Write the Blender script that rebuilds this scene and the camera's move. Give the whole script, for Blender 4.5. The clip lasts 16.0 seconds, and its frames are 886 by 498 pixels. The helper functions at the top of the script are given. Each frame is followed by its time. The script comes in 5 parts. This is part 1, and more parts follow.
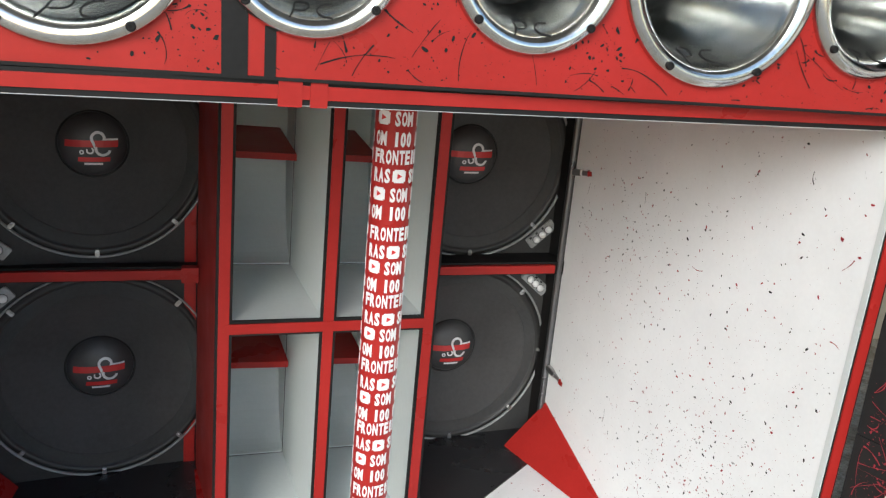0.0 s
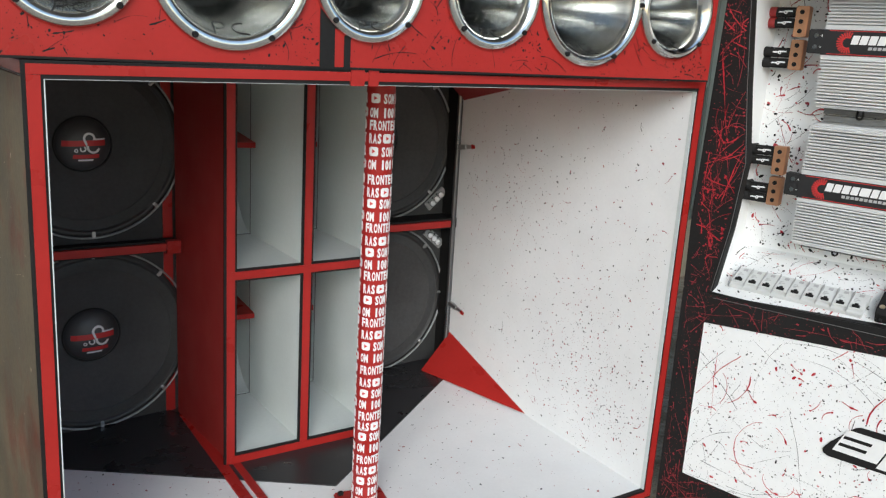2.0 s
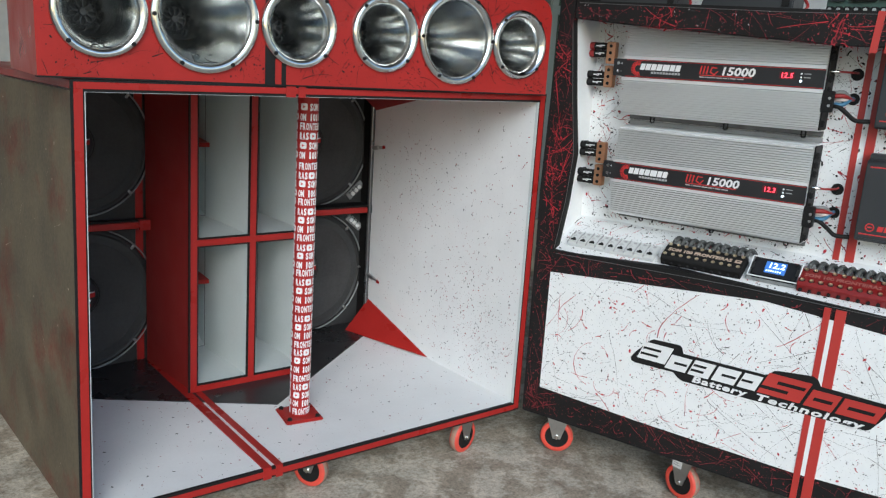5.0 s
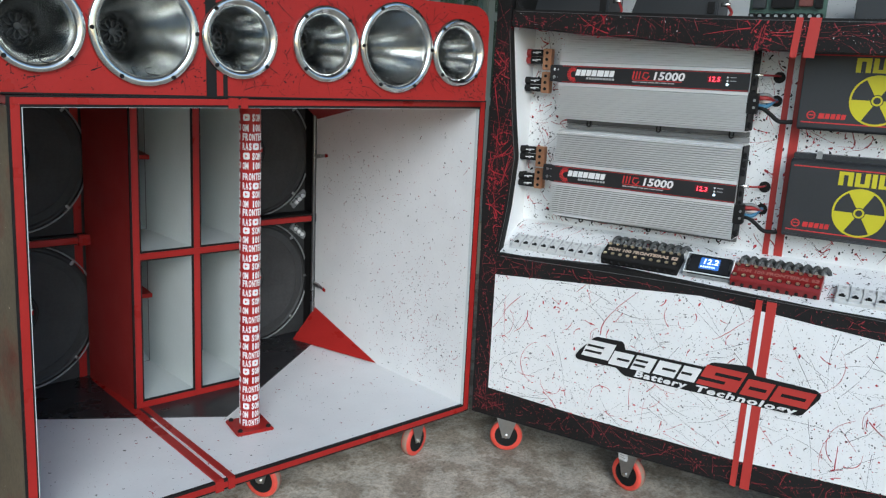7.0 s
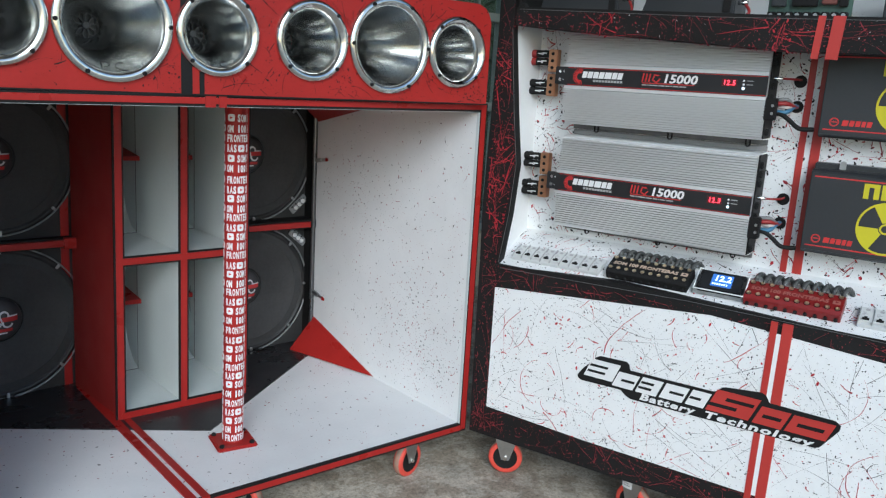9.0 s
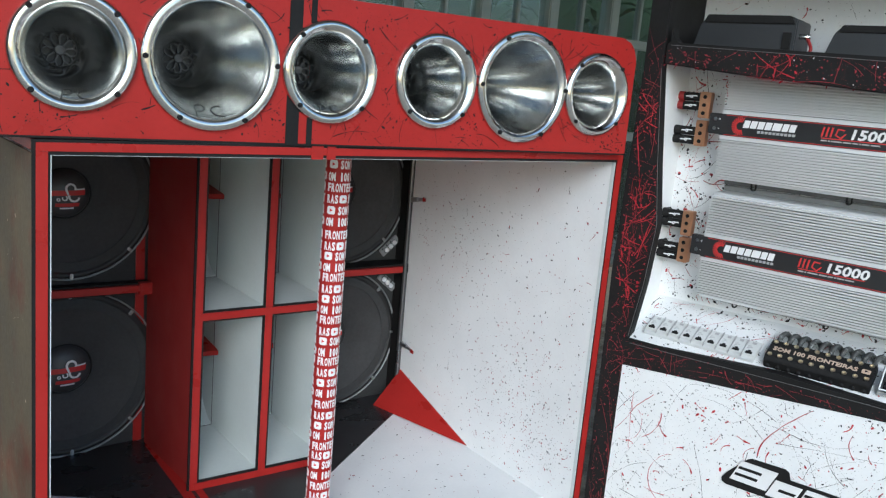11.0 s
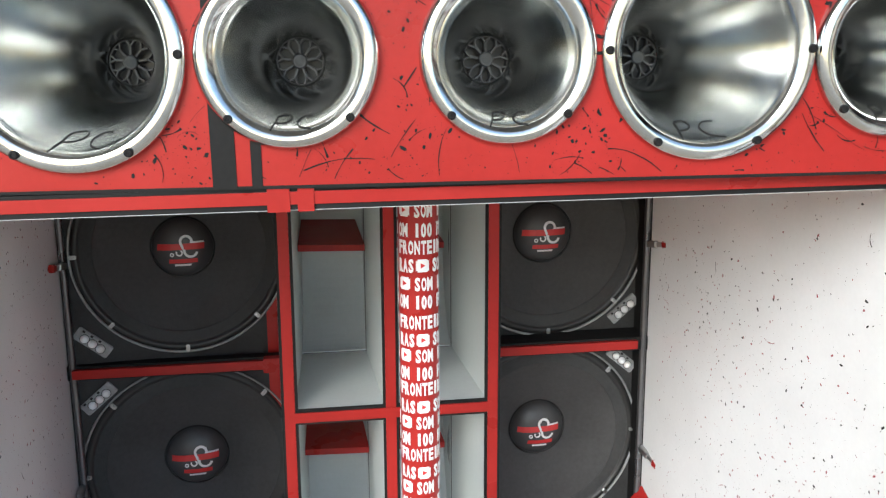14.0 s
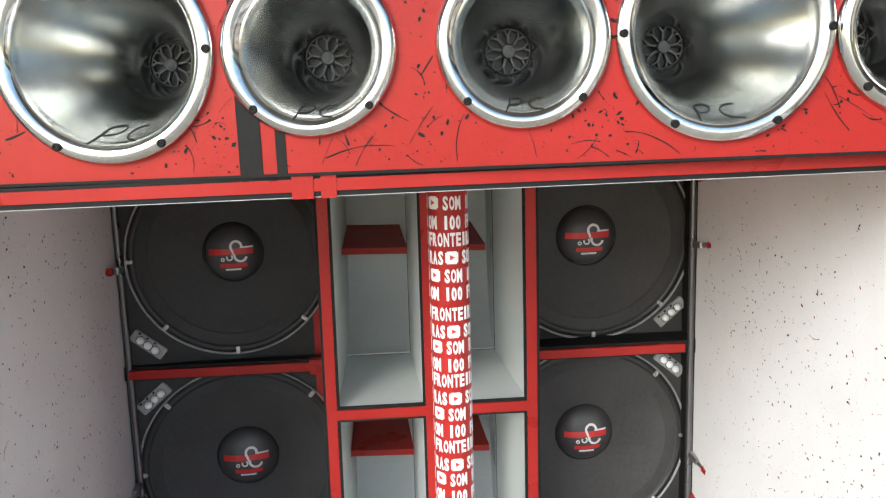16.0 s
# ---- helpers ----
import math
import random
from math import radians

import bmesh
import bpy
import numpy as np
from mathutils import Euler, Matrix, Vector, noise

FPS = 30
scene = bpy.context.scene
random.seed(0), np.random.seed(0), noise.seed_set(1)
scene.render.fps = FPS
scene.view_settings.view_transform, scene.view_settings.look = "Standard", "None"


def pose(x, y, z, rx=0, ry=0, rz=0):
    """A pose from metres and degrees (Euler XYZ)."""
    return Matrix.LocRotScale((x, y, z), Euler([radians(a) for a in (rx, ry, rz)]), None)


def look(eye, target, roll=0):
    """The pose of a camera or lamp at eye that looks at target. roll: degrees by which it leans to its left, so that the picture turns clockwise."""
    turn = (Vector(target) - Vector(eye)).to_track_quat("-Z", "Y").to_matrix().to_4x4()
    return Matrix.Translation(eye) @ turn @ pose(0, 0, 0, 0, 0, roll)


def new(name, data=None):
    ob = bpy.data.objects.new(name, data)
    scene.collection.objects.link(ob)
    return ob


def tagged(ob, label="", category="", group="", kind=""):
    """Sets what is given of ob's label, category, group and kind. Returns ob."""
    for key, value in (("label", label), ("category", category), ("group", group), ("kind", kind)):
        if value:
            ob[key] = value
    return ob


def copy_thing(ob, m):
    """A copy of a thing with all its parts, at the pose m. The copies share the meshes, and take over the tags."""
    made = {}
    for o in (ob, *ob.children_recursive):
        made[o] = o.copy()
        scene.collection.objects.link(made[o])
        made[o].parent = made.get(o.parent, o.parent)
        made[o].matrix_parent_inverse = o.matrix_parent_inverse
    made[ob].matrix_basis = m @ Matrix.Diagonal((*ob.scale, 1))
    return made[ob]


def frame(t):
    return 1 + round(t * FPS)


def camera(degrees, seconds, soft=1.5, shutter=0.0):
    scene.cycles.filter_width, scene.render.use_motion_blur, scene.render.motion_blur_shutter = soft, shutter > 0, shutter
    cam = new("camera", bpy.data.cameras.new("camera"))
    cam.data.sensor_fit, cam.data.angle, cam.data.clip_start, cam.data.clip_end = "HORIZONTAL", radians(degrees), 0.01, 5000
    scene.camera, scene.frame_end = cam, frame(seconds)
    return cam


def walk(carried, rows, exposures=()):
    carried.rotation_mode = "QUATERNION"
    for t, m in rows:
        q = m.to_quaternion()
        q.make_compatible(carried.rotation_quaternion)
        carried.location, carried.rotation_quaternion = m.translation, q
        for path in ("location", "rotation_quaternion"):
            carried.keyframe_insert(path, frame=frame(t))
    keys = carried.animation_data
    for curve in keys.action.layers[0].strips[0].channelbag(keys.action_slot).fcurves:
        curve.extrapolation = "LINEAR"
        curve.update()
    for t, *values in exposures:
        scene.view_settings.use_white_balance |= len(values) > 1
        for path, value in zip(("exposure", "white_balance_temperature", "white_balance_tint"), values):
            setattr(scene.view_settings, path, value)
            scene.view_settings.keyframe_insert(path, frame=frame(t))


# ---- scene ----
cam = camera(58.3, 16.0, 1.25)
PATH = [
    (0, (-0.254, -0.884, 1.318), (0.344, 0.937, 0.746), 5.0),
    (0.5, (-0.315, -1.079, 1.322), (0.332, 0.731, 0.767), 2.6),
    (1, (-0.424, -1.17, 1.308), (0.347, 0.6, 0.789), 2.0),
    (1.5, (-0.635, -1.225, 1.289), (0.295, 0.47, 0.778), 2.5),
    (2, (-0.772, -1.285, 1.286), (0.266, 0.349, 0.784), 3.3),
    (2.5, (-0.806, -1.366, 1.303), (0.275, 0.245, 0.815), 3.8),
    (3, (-0.837, -1.549, 1.299), (0.263, 0.053, 0.823), 2.9),
    (3.5, (-0.916, -1.754, 1.302), (0.187, -0.154, 0.827), 3.3),
    (4, (-0.981, -1.836, 1.306), (0.128, -0.239, 0.835), 3.4),
    (6.5, (-1.129, -1.911, 1.321), (0.164, -0.449, 0.884), 3.2),
    (7, (-1.101, -1.913, 1.322), (0.191, -0.449, 0.887), 2.8),
    (7.5, (-1.068, -1.906, 1.308), (0.225, -0.442, 0.878), 2.8),
    (8, (-1.021, -1.905, 1.303), (0.27, -0.438, 0.874), 2.7),
    (10.5, (-0.876, -1.631, 1.357), (0.266, -0.041, 0.946), 5.2),
    (11, (-0.863, -1.487, 1.382), (0.261, 0.115, 0.97), 4.9),
    (11.5, (-0.74, -1.377, 1.385), (0.227, 0.321, 0.963), 3.1),
    (12, (-0.516, -1.288, 1.379), (0.27, 0.5, 0.949), 2.8),
    (12.5, (-0.422, -1.162, 1.371), (0.267, 0.664, 0.934), 3.2),
    (13, (-0.345, -1.029, 1.375), (0.299, 0.813, 0.937), 3.2),
    (13.5, (-0.226, -0.958, 1.367), (0.204, 0.949, 0.943), 0.8),
    (14, (-0.08, -0.931, 1.347), (0.166, 1.012, 0.942), -0.7),
    (14.5, (-0.029, -0.926, 1.324), (0.145, 1.03, 0.945), -1.2),
    (15, (-0.04, -0.939, 1.318), (0.088, 1.023, 0.953), -1.8),
    (15.5, (-0.035, -0.954, 1.316), (0.059, 1.013, 0.963), -2.1),
    (16, (-0.03, -0.963, 1.306), (0.057, 1.004, 0.957), -2.1),
]
walk(cam, [(t, look(eye, target, roll)) for t, eye, target, roll in PATH],
     [(0, 0.92, 6350, 6), (1.5, 0.66, 6300, 6), (3.5, 0.47, 6150, 5), (7, 0.34, 5800, 4), (11, 0.52, 5750, 4), (12.5, 0.96, 5850, 4), (14, 1.2, 6250, 6), (16, 1.31, 6450, 6)])

# ---- world and light ----
world = bpy.data.worlds.new("world")
scene.world = world
world.use_nodes = True
wn = world.node_tree
sky = wn.nodes.new("ShaderNodeTexSky")
sky.sky_type = "NISHITA"
sky.sun_disc = False
sky.sun_elevation, sky.sun_rotation = radians(30), radians(212)
wn.links.new(sky.outputs[0], wn.nodes["Background"].inputs[0])
wn.nodes["Background"].inputs[1].default_value = 0.148
sun = new("sun", bpy.data.lights.new("sun", "SUN"))
sun.data.energy, sun.data.angle, sun.data.color = 1.5, radians(34), (1.0, 0.99, 0.975)
sun.matrix_basis = look((-2.8, -4.4, 2.75), (0, 0, 0))


# ---- materials ----
def mat(name, color, rough=0.5, metal=0.0, vary=0.12, scale=8.0, bump=0.0, bump_scale=200.0, spec=0.5, coat=0.0, emit=0.0, second=None, patch=1.5, edge=(0.5, 0.62)):
    """Principled surface with tone drift at two scales, uneven gloss and fine relief."""
    m = bpy.data.materials.new(name)
    m.use_nodes = True
    nt = m.node_tree
    b = nt.nodes["Principled BSDF"]
    tc = nt.nodes.new("ShaderNodeTexCoord")
    n1 = nt.nodes.new("ShaderNodeTexNoise")
    n1.inputs["Scale"].default_value, n1.inputs["Detail"].default_value = scale, 6
    n2 = nt.nodes.new("ShaderNodeTexNoise")
    n2.inputs["Scale"].default_value, n2.inputs["Detail"].default_value = scale * 14, 4
    nt.links.new(tc.outputs["Object"], n1.inputs["Vector"])
    nt.links.new(tc.outputs["Object"], n2.inputs["Vector"])
    add = nt.nodes.new("ShaderNodeMath")
    add.operation = "MULTIPLY_ADD"
    nt.links.new(n2.outputs["Fac"], add.inputs[0])
    add.inputs[1].default_value = 0.5
    nt.links.new(n1.outputs["Fac"], add.inputs[2])
    ramp = nt.nodes.new("ShaderNodeMapRange")
    ramp.inputs["From Min"].default_value, ramp.inputs["From Max"].default_value = 0.45, 1.05
    ramp.inputs["To Min"].default_value, ramp.inputs["To Max"].default_value = 1 - vary, 1 + vary * 0.4
    nt.links.new(add.outputs[0], ramp.inputs["Value"])
    mix = nt.nodes.new("ShaderNodeMix")
    mix.data_type, mix.blend_type = "RGBA", "MULTIPLY"
    mix.inputs[0].default_value = 1.0
    mix.inputs[6].default_value = (*color, 1)
    nt.links.new(ramp.outputs[0], mix.inputs[7])
    if second:
        n4 = nt.nodes.new("ShaderNodeTexNoise")
        n4.inputs["Scale"].default_value, n4.inputs["Detail"].default_value, n4.inputs["Roughness"].default_value = patch, 9, 0.68
        nt.links.new(tc.outputs["Object"], n4.inputs["Vector"])
        m4 = nt.nodes.new("ShaderNodeMapRange")
        m4.inputs["From Min"].default_value, m4.inputs["From Max"].default_value = edge
        nt.links.new(n4.outputs["Fac"], m4.inputs["Value"])
        two = nt.nodes.new("ShaderNodeMix")
        two.data_type = "RGBA"
        two.inputs[6].default_value, two.inputs[7].default_value = (*color, 1), (*second, 1)
        nt.links.new(m4.outputs[0], two.inputs[0])
        nt.links.new(two.outputs[2], mix.inputs[6])
    nt.links.new(mix.outputs[2], b.inputs["Base Color"])
    rr = nt.nodes.new("ShaderNodeMapRange")
    rr.inputs["From Min"].default_value, rr.inputs["From Max"].default_value = 0.3, 0.7
    rr.inputs["To Min"].default_value, rr.inputs["To Max"].default_value = max(rough - 0.08, 0.02), min(rough + 0.1, 1)
    nt.links.new(n1.outputs["Fac"], rr.inputs["Value"])
    nt.links.new(rr.outputs[0], b.inputs["Roughness"])
    b.inputs["Metallic"].default_value = metal
    b.inputs["Specular IOR Level"].default_value = spec
    b.inputs["Coat Weight"].default_value = coat
    b.inputs["Coat Roughness"].default_value = 0.08
    if bump:
        n3 = nt.nodes.new("ShaderNodeTexNoise")
        n3.inputs["Scale"].default_value, n3.inputs["Detail"].default_value = bump_scale, 3
        nt.links.new(tc.outputs["Object"], n3.inputs["Vector"])
        bp = nt.nodes.new("ShaderNodeBump")
        bp.inputs["Strength"].default_value, bp.inputs["Distance"].default_value = bump, 0.002
        nt.links.new(n3.outputs["Fac"], bp.inputs["Height"])
        nt.links.new(bp.outputs[0], b.inputs["Normal"])
    if emit:
        b.inputs["Emission Color"].default_value = (*color, 1)
        b.inputs["Emission Strength"].default_value = emit
    return m


RED = mat("red_paint", (0.34, 0.020, 0.017), 0.32, vary=0.14, bump=0.1, bump_scale=120, spec=0.22)
RED_DARK = mat("red_laminate", (0.26, 0.022, 0.019), 0.42, vary=0.06)
CELL = mat("pale_grey_green_paint", (0.60, 0.635, 0.625), 0.4, vary=0.08, bump=0.04, bump_scale=150)
WHITE = mat("white_paint", (0.80, 0.81, 0.81), 0.36, vary=0.06, bump=0.04, bump_scale=150)
BLACK = mat("black_paint", (0.017, 0.0165, 0.0165), 0.55, vary=0.3, spec=0.12)
BLACK_SATIN = mat("black_satin_board", (0.026, 0.026, 0.028), 0.3, vary=0.25)
CARPET = mat("black_textured_coating", (0.047, 0.047, 0.047), 0.75, vary=0.3, bump=0.6, bump_scale=700, spec=0.25)
THIN = mat("pale_grey_rim_lacquer", (0.31, 0.32, 0.32), 0.45, 0.2, vary=0.3)
CONE = mat("black_paper_cone", (0.064, 0.064, 0.064), 0.75, vary=0.3, bump=0.4, bump_scale=500, spec=0.22)
RUBBER = mat("black_rubber", (0.02, 0.02, 0.02), 0.5, vary=0.2)
CHROME = mat("polished_aluminium", (0.80, 0.80, 0.78), 0.15, 1.0, vary=0.10, scale=6, bump=0.015, bump_scale=40)
BELL = mat("spun_aluminium_bell", (0.69, 0.70, 0.685), 0.16, 1.0, vary=0.2, scale=6)
RIM = mat("dulled_cast_rim", (0.68, 0.685, 0.665), 0.15, 1.0, vary=0.25, scale=14, bump=0.03, bump_scale=60)
bt = BELL.node_tree
turned = bt.nodes.new("ShaderNodeTangent")
turned.direction_type, turned.axis = "RADIAL", "Y"
bb = bt.nodes["Principled BSDF"]
bt.links.new(turned.outputs[0], bb.inputs["Tangent"])
bb.inputs["Anisotropic"].default_value, bb.inputs["Anisotropic Rotation"].default_value = 0.82, 0.25
STEEL = mat("zinc_steel", (0.5, 0.5, 0.5), 0.35, 1.0, vary=0.2)
ALU = mat("anodised_aluminium", (0.84, 0.85, 0.85), 0.42, 0.6, vary=0.06, scale=3)
COPPER = mat("copper_bar", (0.62, 0.33, 0.19), 0.42, 0.85, vary=0.2)
GREY = mat("dark_grey_enamel", (0.028, 0.03, 0.033), 0.4, vary=0.15)
YELLOW = mat("yellow_print", (0.56, 0.51, 0.012), 0.45, vary=0.06)
PRINT_W = mat("white_print", (0.75, 0.75, 0.75), 0.45, vary=0.04)
PRINT_R = mat("red_print", (0.55, 0.03, 0.03), 0.45, vary=0.06)
BROWN = mat("worn_brown_side", (0.142, 0.116, 0.08), 0.6, vary=0.5, scale=7, bump=0.3, bump_scale=90, second=(0.15, 0.045, 0.03), patch=5, edge=(0.50, 0.70), spec=0.2)
CONCRETE = mat("stained_concrete", (0.60, 0.545, 0.455), 0.88, vary=0.40, scale=9.0, bump=0.9, bump_scale=70, second=(0.41, 0.35, 0.275), patch=7.0, edge=(0.47, 0.545), spec=0.25)
cn = CONCRETE.node_tree
cb = cn.nodes["Principled BSDF"]
dirt = cn.nodes.new("ShaderNodeTexNoise")
dirt.inputs["Scale"].default_value, dirt.inputs["Detail"].default_value, dirt.inputs["Roughness"].default_value = 60, 12, 0.85
cn.links.new(cn.nodes["Texture Coordinate"].outputs["Object"], dirt.inputs["Vector"])
grit = cn.nodes.new("ShaderNodeValToRGB")
grit.color_ramp.elements[0].position, grit.color_ramp.elements[0].color = 0.36, (0.42, 0.39, 0.35, 1)
grit.color_ramp.elements[1].position, grit.color_ramp.elements[1].color = 0.52, (1, 1, 1, 1)
dust = grit.color_ramp.elements.new(0.66)
dust.color = (1.28, 1.25, 1.2, 1)
cn.links.new(dirt.outputs["Fac"], grit.inputs["Fac"])
soil = cn.nodes.new("ShaderNodeMix")
soil.data_type, soil.blend_type = "RGBA", "MULTIPLY"
soil.inputs[0].default_value = 1.0
cn.links.new(cb.inputs["Base Color"].links[0].from_socket, soil.inputs[6])
cn.links.new(grit.outputs["Color"], soil.inputs[7])
cn.links.new(soil.outputs[2], cb.inputs["Base Color"])
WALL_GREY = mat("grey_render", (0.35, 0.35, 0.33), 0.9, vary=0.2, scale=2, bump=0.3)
CLEAR = mat("clear_plastic", (0.34, 0.35, 0.35), 0.2, vary=0.5, scale=30)

PAINT_RED = mat("thrown_red_paint", (0.45, 0.02, 0.033), 0.3, vary=0.2)
PAINT_DRY = mat("dried_dark_red_paint", (0.30, 0.018, 0.030), 0.45, vary=0.3)
TYRE = mat("red_polyurethane", (0.68, 0.075, 0.05), 0.45, vary=0.15)
TREAD = mat("dusty_tread", (0.42, 0.20, 0.14), 0.8, vary=0.3, scale=30, second=(0.30, 0.24, 0.19), patch=40, edge=(0.4, 0.6))
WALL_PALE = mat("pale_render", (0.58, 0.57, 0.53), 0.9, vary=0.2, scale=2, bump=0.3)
WALL_TAN = mat("tan_render", (0.42, 0.38, 0.28), 0.9, vary=0.2, scale=2, bump=0.3)
FRAME = mat("grey_green_window_paint", (0.20, 0.23, 0.21), 0.5, vary=0.12)
LEAF = mat("shaded_leaves", (0.045, 0.10, 0.03), 0.5, vary=0.5, scale=4)
HEDGE = mat("hedge", (0.03, 0.06, 0.025), 0.8, vary=0.6, scale=3)
TUBE_STEEL = mat("dark_tube_steel", (0.16, 0.16, 0.165), 0.3, 0.8, vary=0.2)
LENS = mat("clear_lens", (0.82, 0.83, 0.83), 0.1, vary=0.1)
CAP = mat("glossy_black_cap", (0.055, 0.055, 0.056), 0.45, vary=0.2)
THROAT = mat("cast_aluminium", (0.12, 0.122, 0.125), 0.55, 1.0, vary=0.3)
PRINT_R2 = mat("red_vinyl", (0.43, 0.035, 0.028), 0.4, vary=0.08)
PRINT_GREY = mat("grey_print", (0.40, 0.40, 0.40), 0.5, vary=0.05)
# grey of joints, foot rails and the drawn edge highlights
EDGE_GREY = mat("uneven_grey", (0.13, 0.13, 0.13), 0.5, vary=0.4, scale=30)
PRINT_TAN = mat("tan_print", (0.55, 0.42, 0.32), 0.5, vary=0.1)
PRINT_DULL = mat("dull_rose_print", (0.34, 0.12, 0.10), 0.5, vary=0.1)
LABEL = mat("black_label", (0.016, 0.016, 0.017), 0.4, vary=0.15)
DISPLAY = mat("dark_red_display", (0.10, 0.008, 0.012), 0.3, vary=0.1)
LED_RED = mat("red_digits", (1.0, 0.05, 0.08), 0.5, emit=2.0)
LED_WHITE = mat("pale_light", (0.75, 0.9, 1.0), 0.5, emit=1.0)
SCREEN = mat("blue_screen", (0.05, 0.16, 0.50), 0.3, emit=0.35)
CLEAR_DARK = mat("dark_clear_plastic", (0.02, 0.021, 0.024), 0.18, vary=0.2)
BREAKER = mat("white_plastic", (0.62, 0.63, 0.62), 0.45, vary=0.06)
FUSE_RED = mat("red_anodised", (0.21, 0.012, 0.012), 0.35, vary=0.15)
BRASS = mat("brass", (0.82, 0.71, 0.52), 0.3, 1.0, vary=0.2)
BRAID = mat("braided_sleeve", (0.05, 0.052, 0.05), 0.6, vary=0.4, scale=60, second=(0.24, 0.25, 0.24), patch=150, edge=(0.54, 0.62))
CABLE_RED = mat("red_cable", (0.28, 0.02, 0.02), 0.45, vary=0.15)
CABLE_GREY = mat("grey_cable", (0.22, 0.22, 0.22), 0.45, vary=0.15)
CABLE_BLUE = mat("blue_cable", (0.06, 0.18, 0.30), 0.45, vary=0.15)
CABLE_WHITE = mat("pale_cable", (0.6, 0.5, 0.46), 0.45, vary=0.15)
PCB = mat("circuit_board_green", (0.05, 0.10, 0.08), 0.4, vary=0.3)
PCB_RED = mat("brown_component", (0.16, 0.05, 0.04), 0.5, vary=0.3)
GLASS = bpy.data.materials.new("window_glass")
GLASS.use_nodes = True
GLASS.node_tree.nodes["Principled BSDF"].inputs["Transmission Weight"].default_value = 1.0
GLASS.node_tree.nodes["Principled BSDF"].inputs["Roughness"].default_value = 0.03
GLASS.node_tree.nodes["Principled BSDF"].inputs["Base Color"].default_value = (0.75, 0.85, 0.8, 1)


# ---- building helpers ----
def thing(name, m, label, category, group=""):
    ob = new(name)
    ob.empty_display_size = 0.05
    ob.matrix_basis = m
    return tagged(ob, label, category, group)


def part(name, bm, material, parent=None, label="", smooth=False, kind=""):
    me = bpy.data.meshes.new(name)
    bm.to_mesh(me)
    bm.free()
    for m in material if isinstance(material, (list, tuple)) else [material]:
        me.materials.append(m)
    if smooth:
        me.polygons.foreach_set("use_smooth", [True] * len(me.polygons))
    ob = new(name, me)
    ob.parent = parent
    return tagged(ob, label, kind=kind)


def structure(name, bm, material, label, category, smooth=False):
    return tagged(part(name, bm, material, None, label, smooth), "", category, "", "structure")


def box(x0, x1, y0, y1, z0, z1, bevel=0.0, bm=None, m=None, seg=2):
    own = bmesh.new()
    bmesh.ops.create_cube(own, size=1.0)
    for v in own.verts:
        v.co = Vector(((x0 + x1) / 2 + v.co.x * (x1 - x0), (y0 + y1) / 2 + v.co.y * (y1 - y0), (z0 + z1) / 2 + v.co.z * (z1 - z0)))
    if bevel:
        bmesh.ops.bevel(own, geom=own.edges[:], offset=bevel, segments=seg, affect="EDGES")
    if m is not None:
        own.transform(m)
    return join(bm, own)


def join(bm, own):
    if bm is None:
        return own
    me = bpy.data.meshes.new("joint")
    own.to_mesh(me)
    own.free()
    bm.from_mesh(me)
    bpy.data.meshes.remove(me)
    return bm


def prism(points, d0, d1, bm=None, axes="xz", bevel=0.0):
    """A polygon in the plane of two axes, pushed along the third from d0 to d1."""
    own = bmesh.new()

    def place(a, b, d):
        co = {axes[0]: a, axes[1]: b}
        return Vector([co.get(k, d) for k in "xyz"])
    lo = [own.verts.new(place(a, b, d0)) for a, b in points]
    hi = [own.verts.new(place(a, b, d1)) for a, b in points]
    own.faces.new(lo)
    own.faces.new(hi[::-1])
    for i in range(len(points)):
        j = (i + 1) % len(points)
        own.faces.new((lo[i], hi[i], hi[j], lo[j]))
    bmesh.ops.recalc_face_normals(own, faces=own.faces[:])
    if bevel:
        bmesh.ops.bevel(own, geom=own.edges[:], offset=bevel, segments=2, affect="EDGES")
    return join(bm, own)


def lathe(profile, n=48, m=None, bm=None):
    """Profile of (radius, depth) turned about the y axis; depth runs along +y."""
    own = bmesh.new()
    rings = []
    for r, y in profile:
        if r < 1e-5:
            rings.append([own.verts.new((0, y, 0))])
        else:
            rings.append([own.verts.new((r * math.cos(2 * math.pi * k / n), y, r * math.sin(2 * math.pi * k / n))) for k in range(n)])
    for a, b in zip(rings, rings[1:]):
        for k in range(n):
            q = (k + 1) % n
            if len(a) == 1 and len(b) == 1:
                continue
            if len(a) == 1:
                own.faces.new((a[0], b[q], b[k]))
            elif len(b) == 1:
                own.faces.new((a[k], a[q], b[0]))
            else:
                own.faces.new((a[k], a[q], b[q], b[k]))
    bmesh.ops.recalc_face_normals(own, faces=own.faces[:])
    if m is not None:
        own.transform(m)
    return join(bm, own)


def rod(a, b, r, n=12, bm=None):
    own = bmesh.new()
    a, b = Vector(a), Vector(b)
    bmesh.ops.create_cone(own, cap_ends=True, segments=n, radius1=r, radius2=r, depth=(b - a).length)
    own.transform(Matrix.Translation((a + b) / 2) @ (b - a).to_track_quat("Z", "Y").to_matrix().to_4x4())
    return join(bm, own)


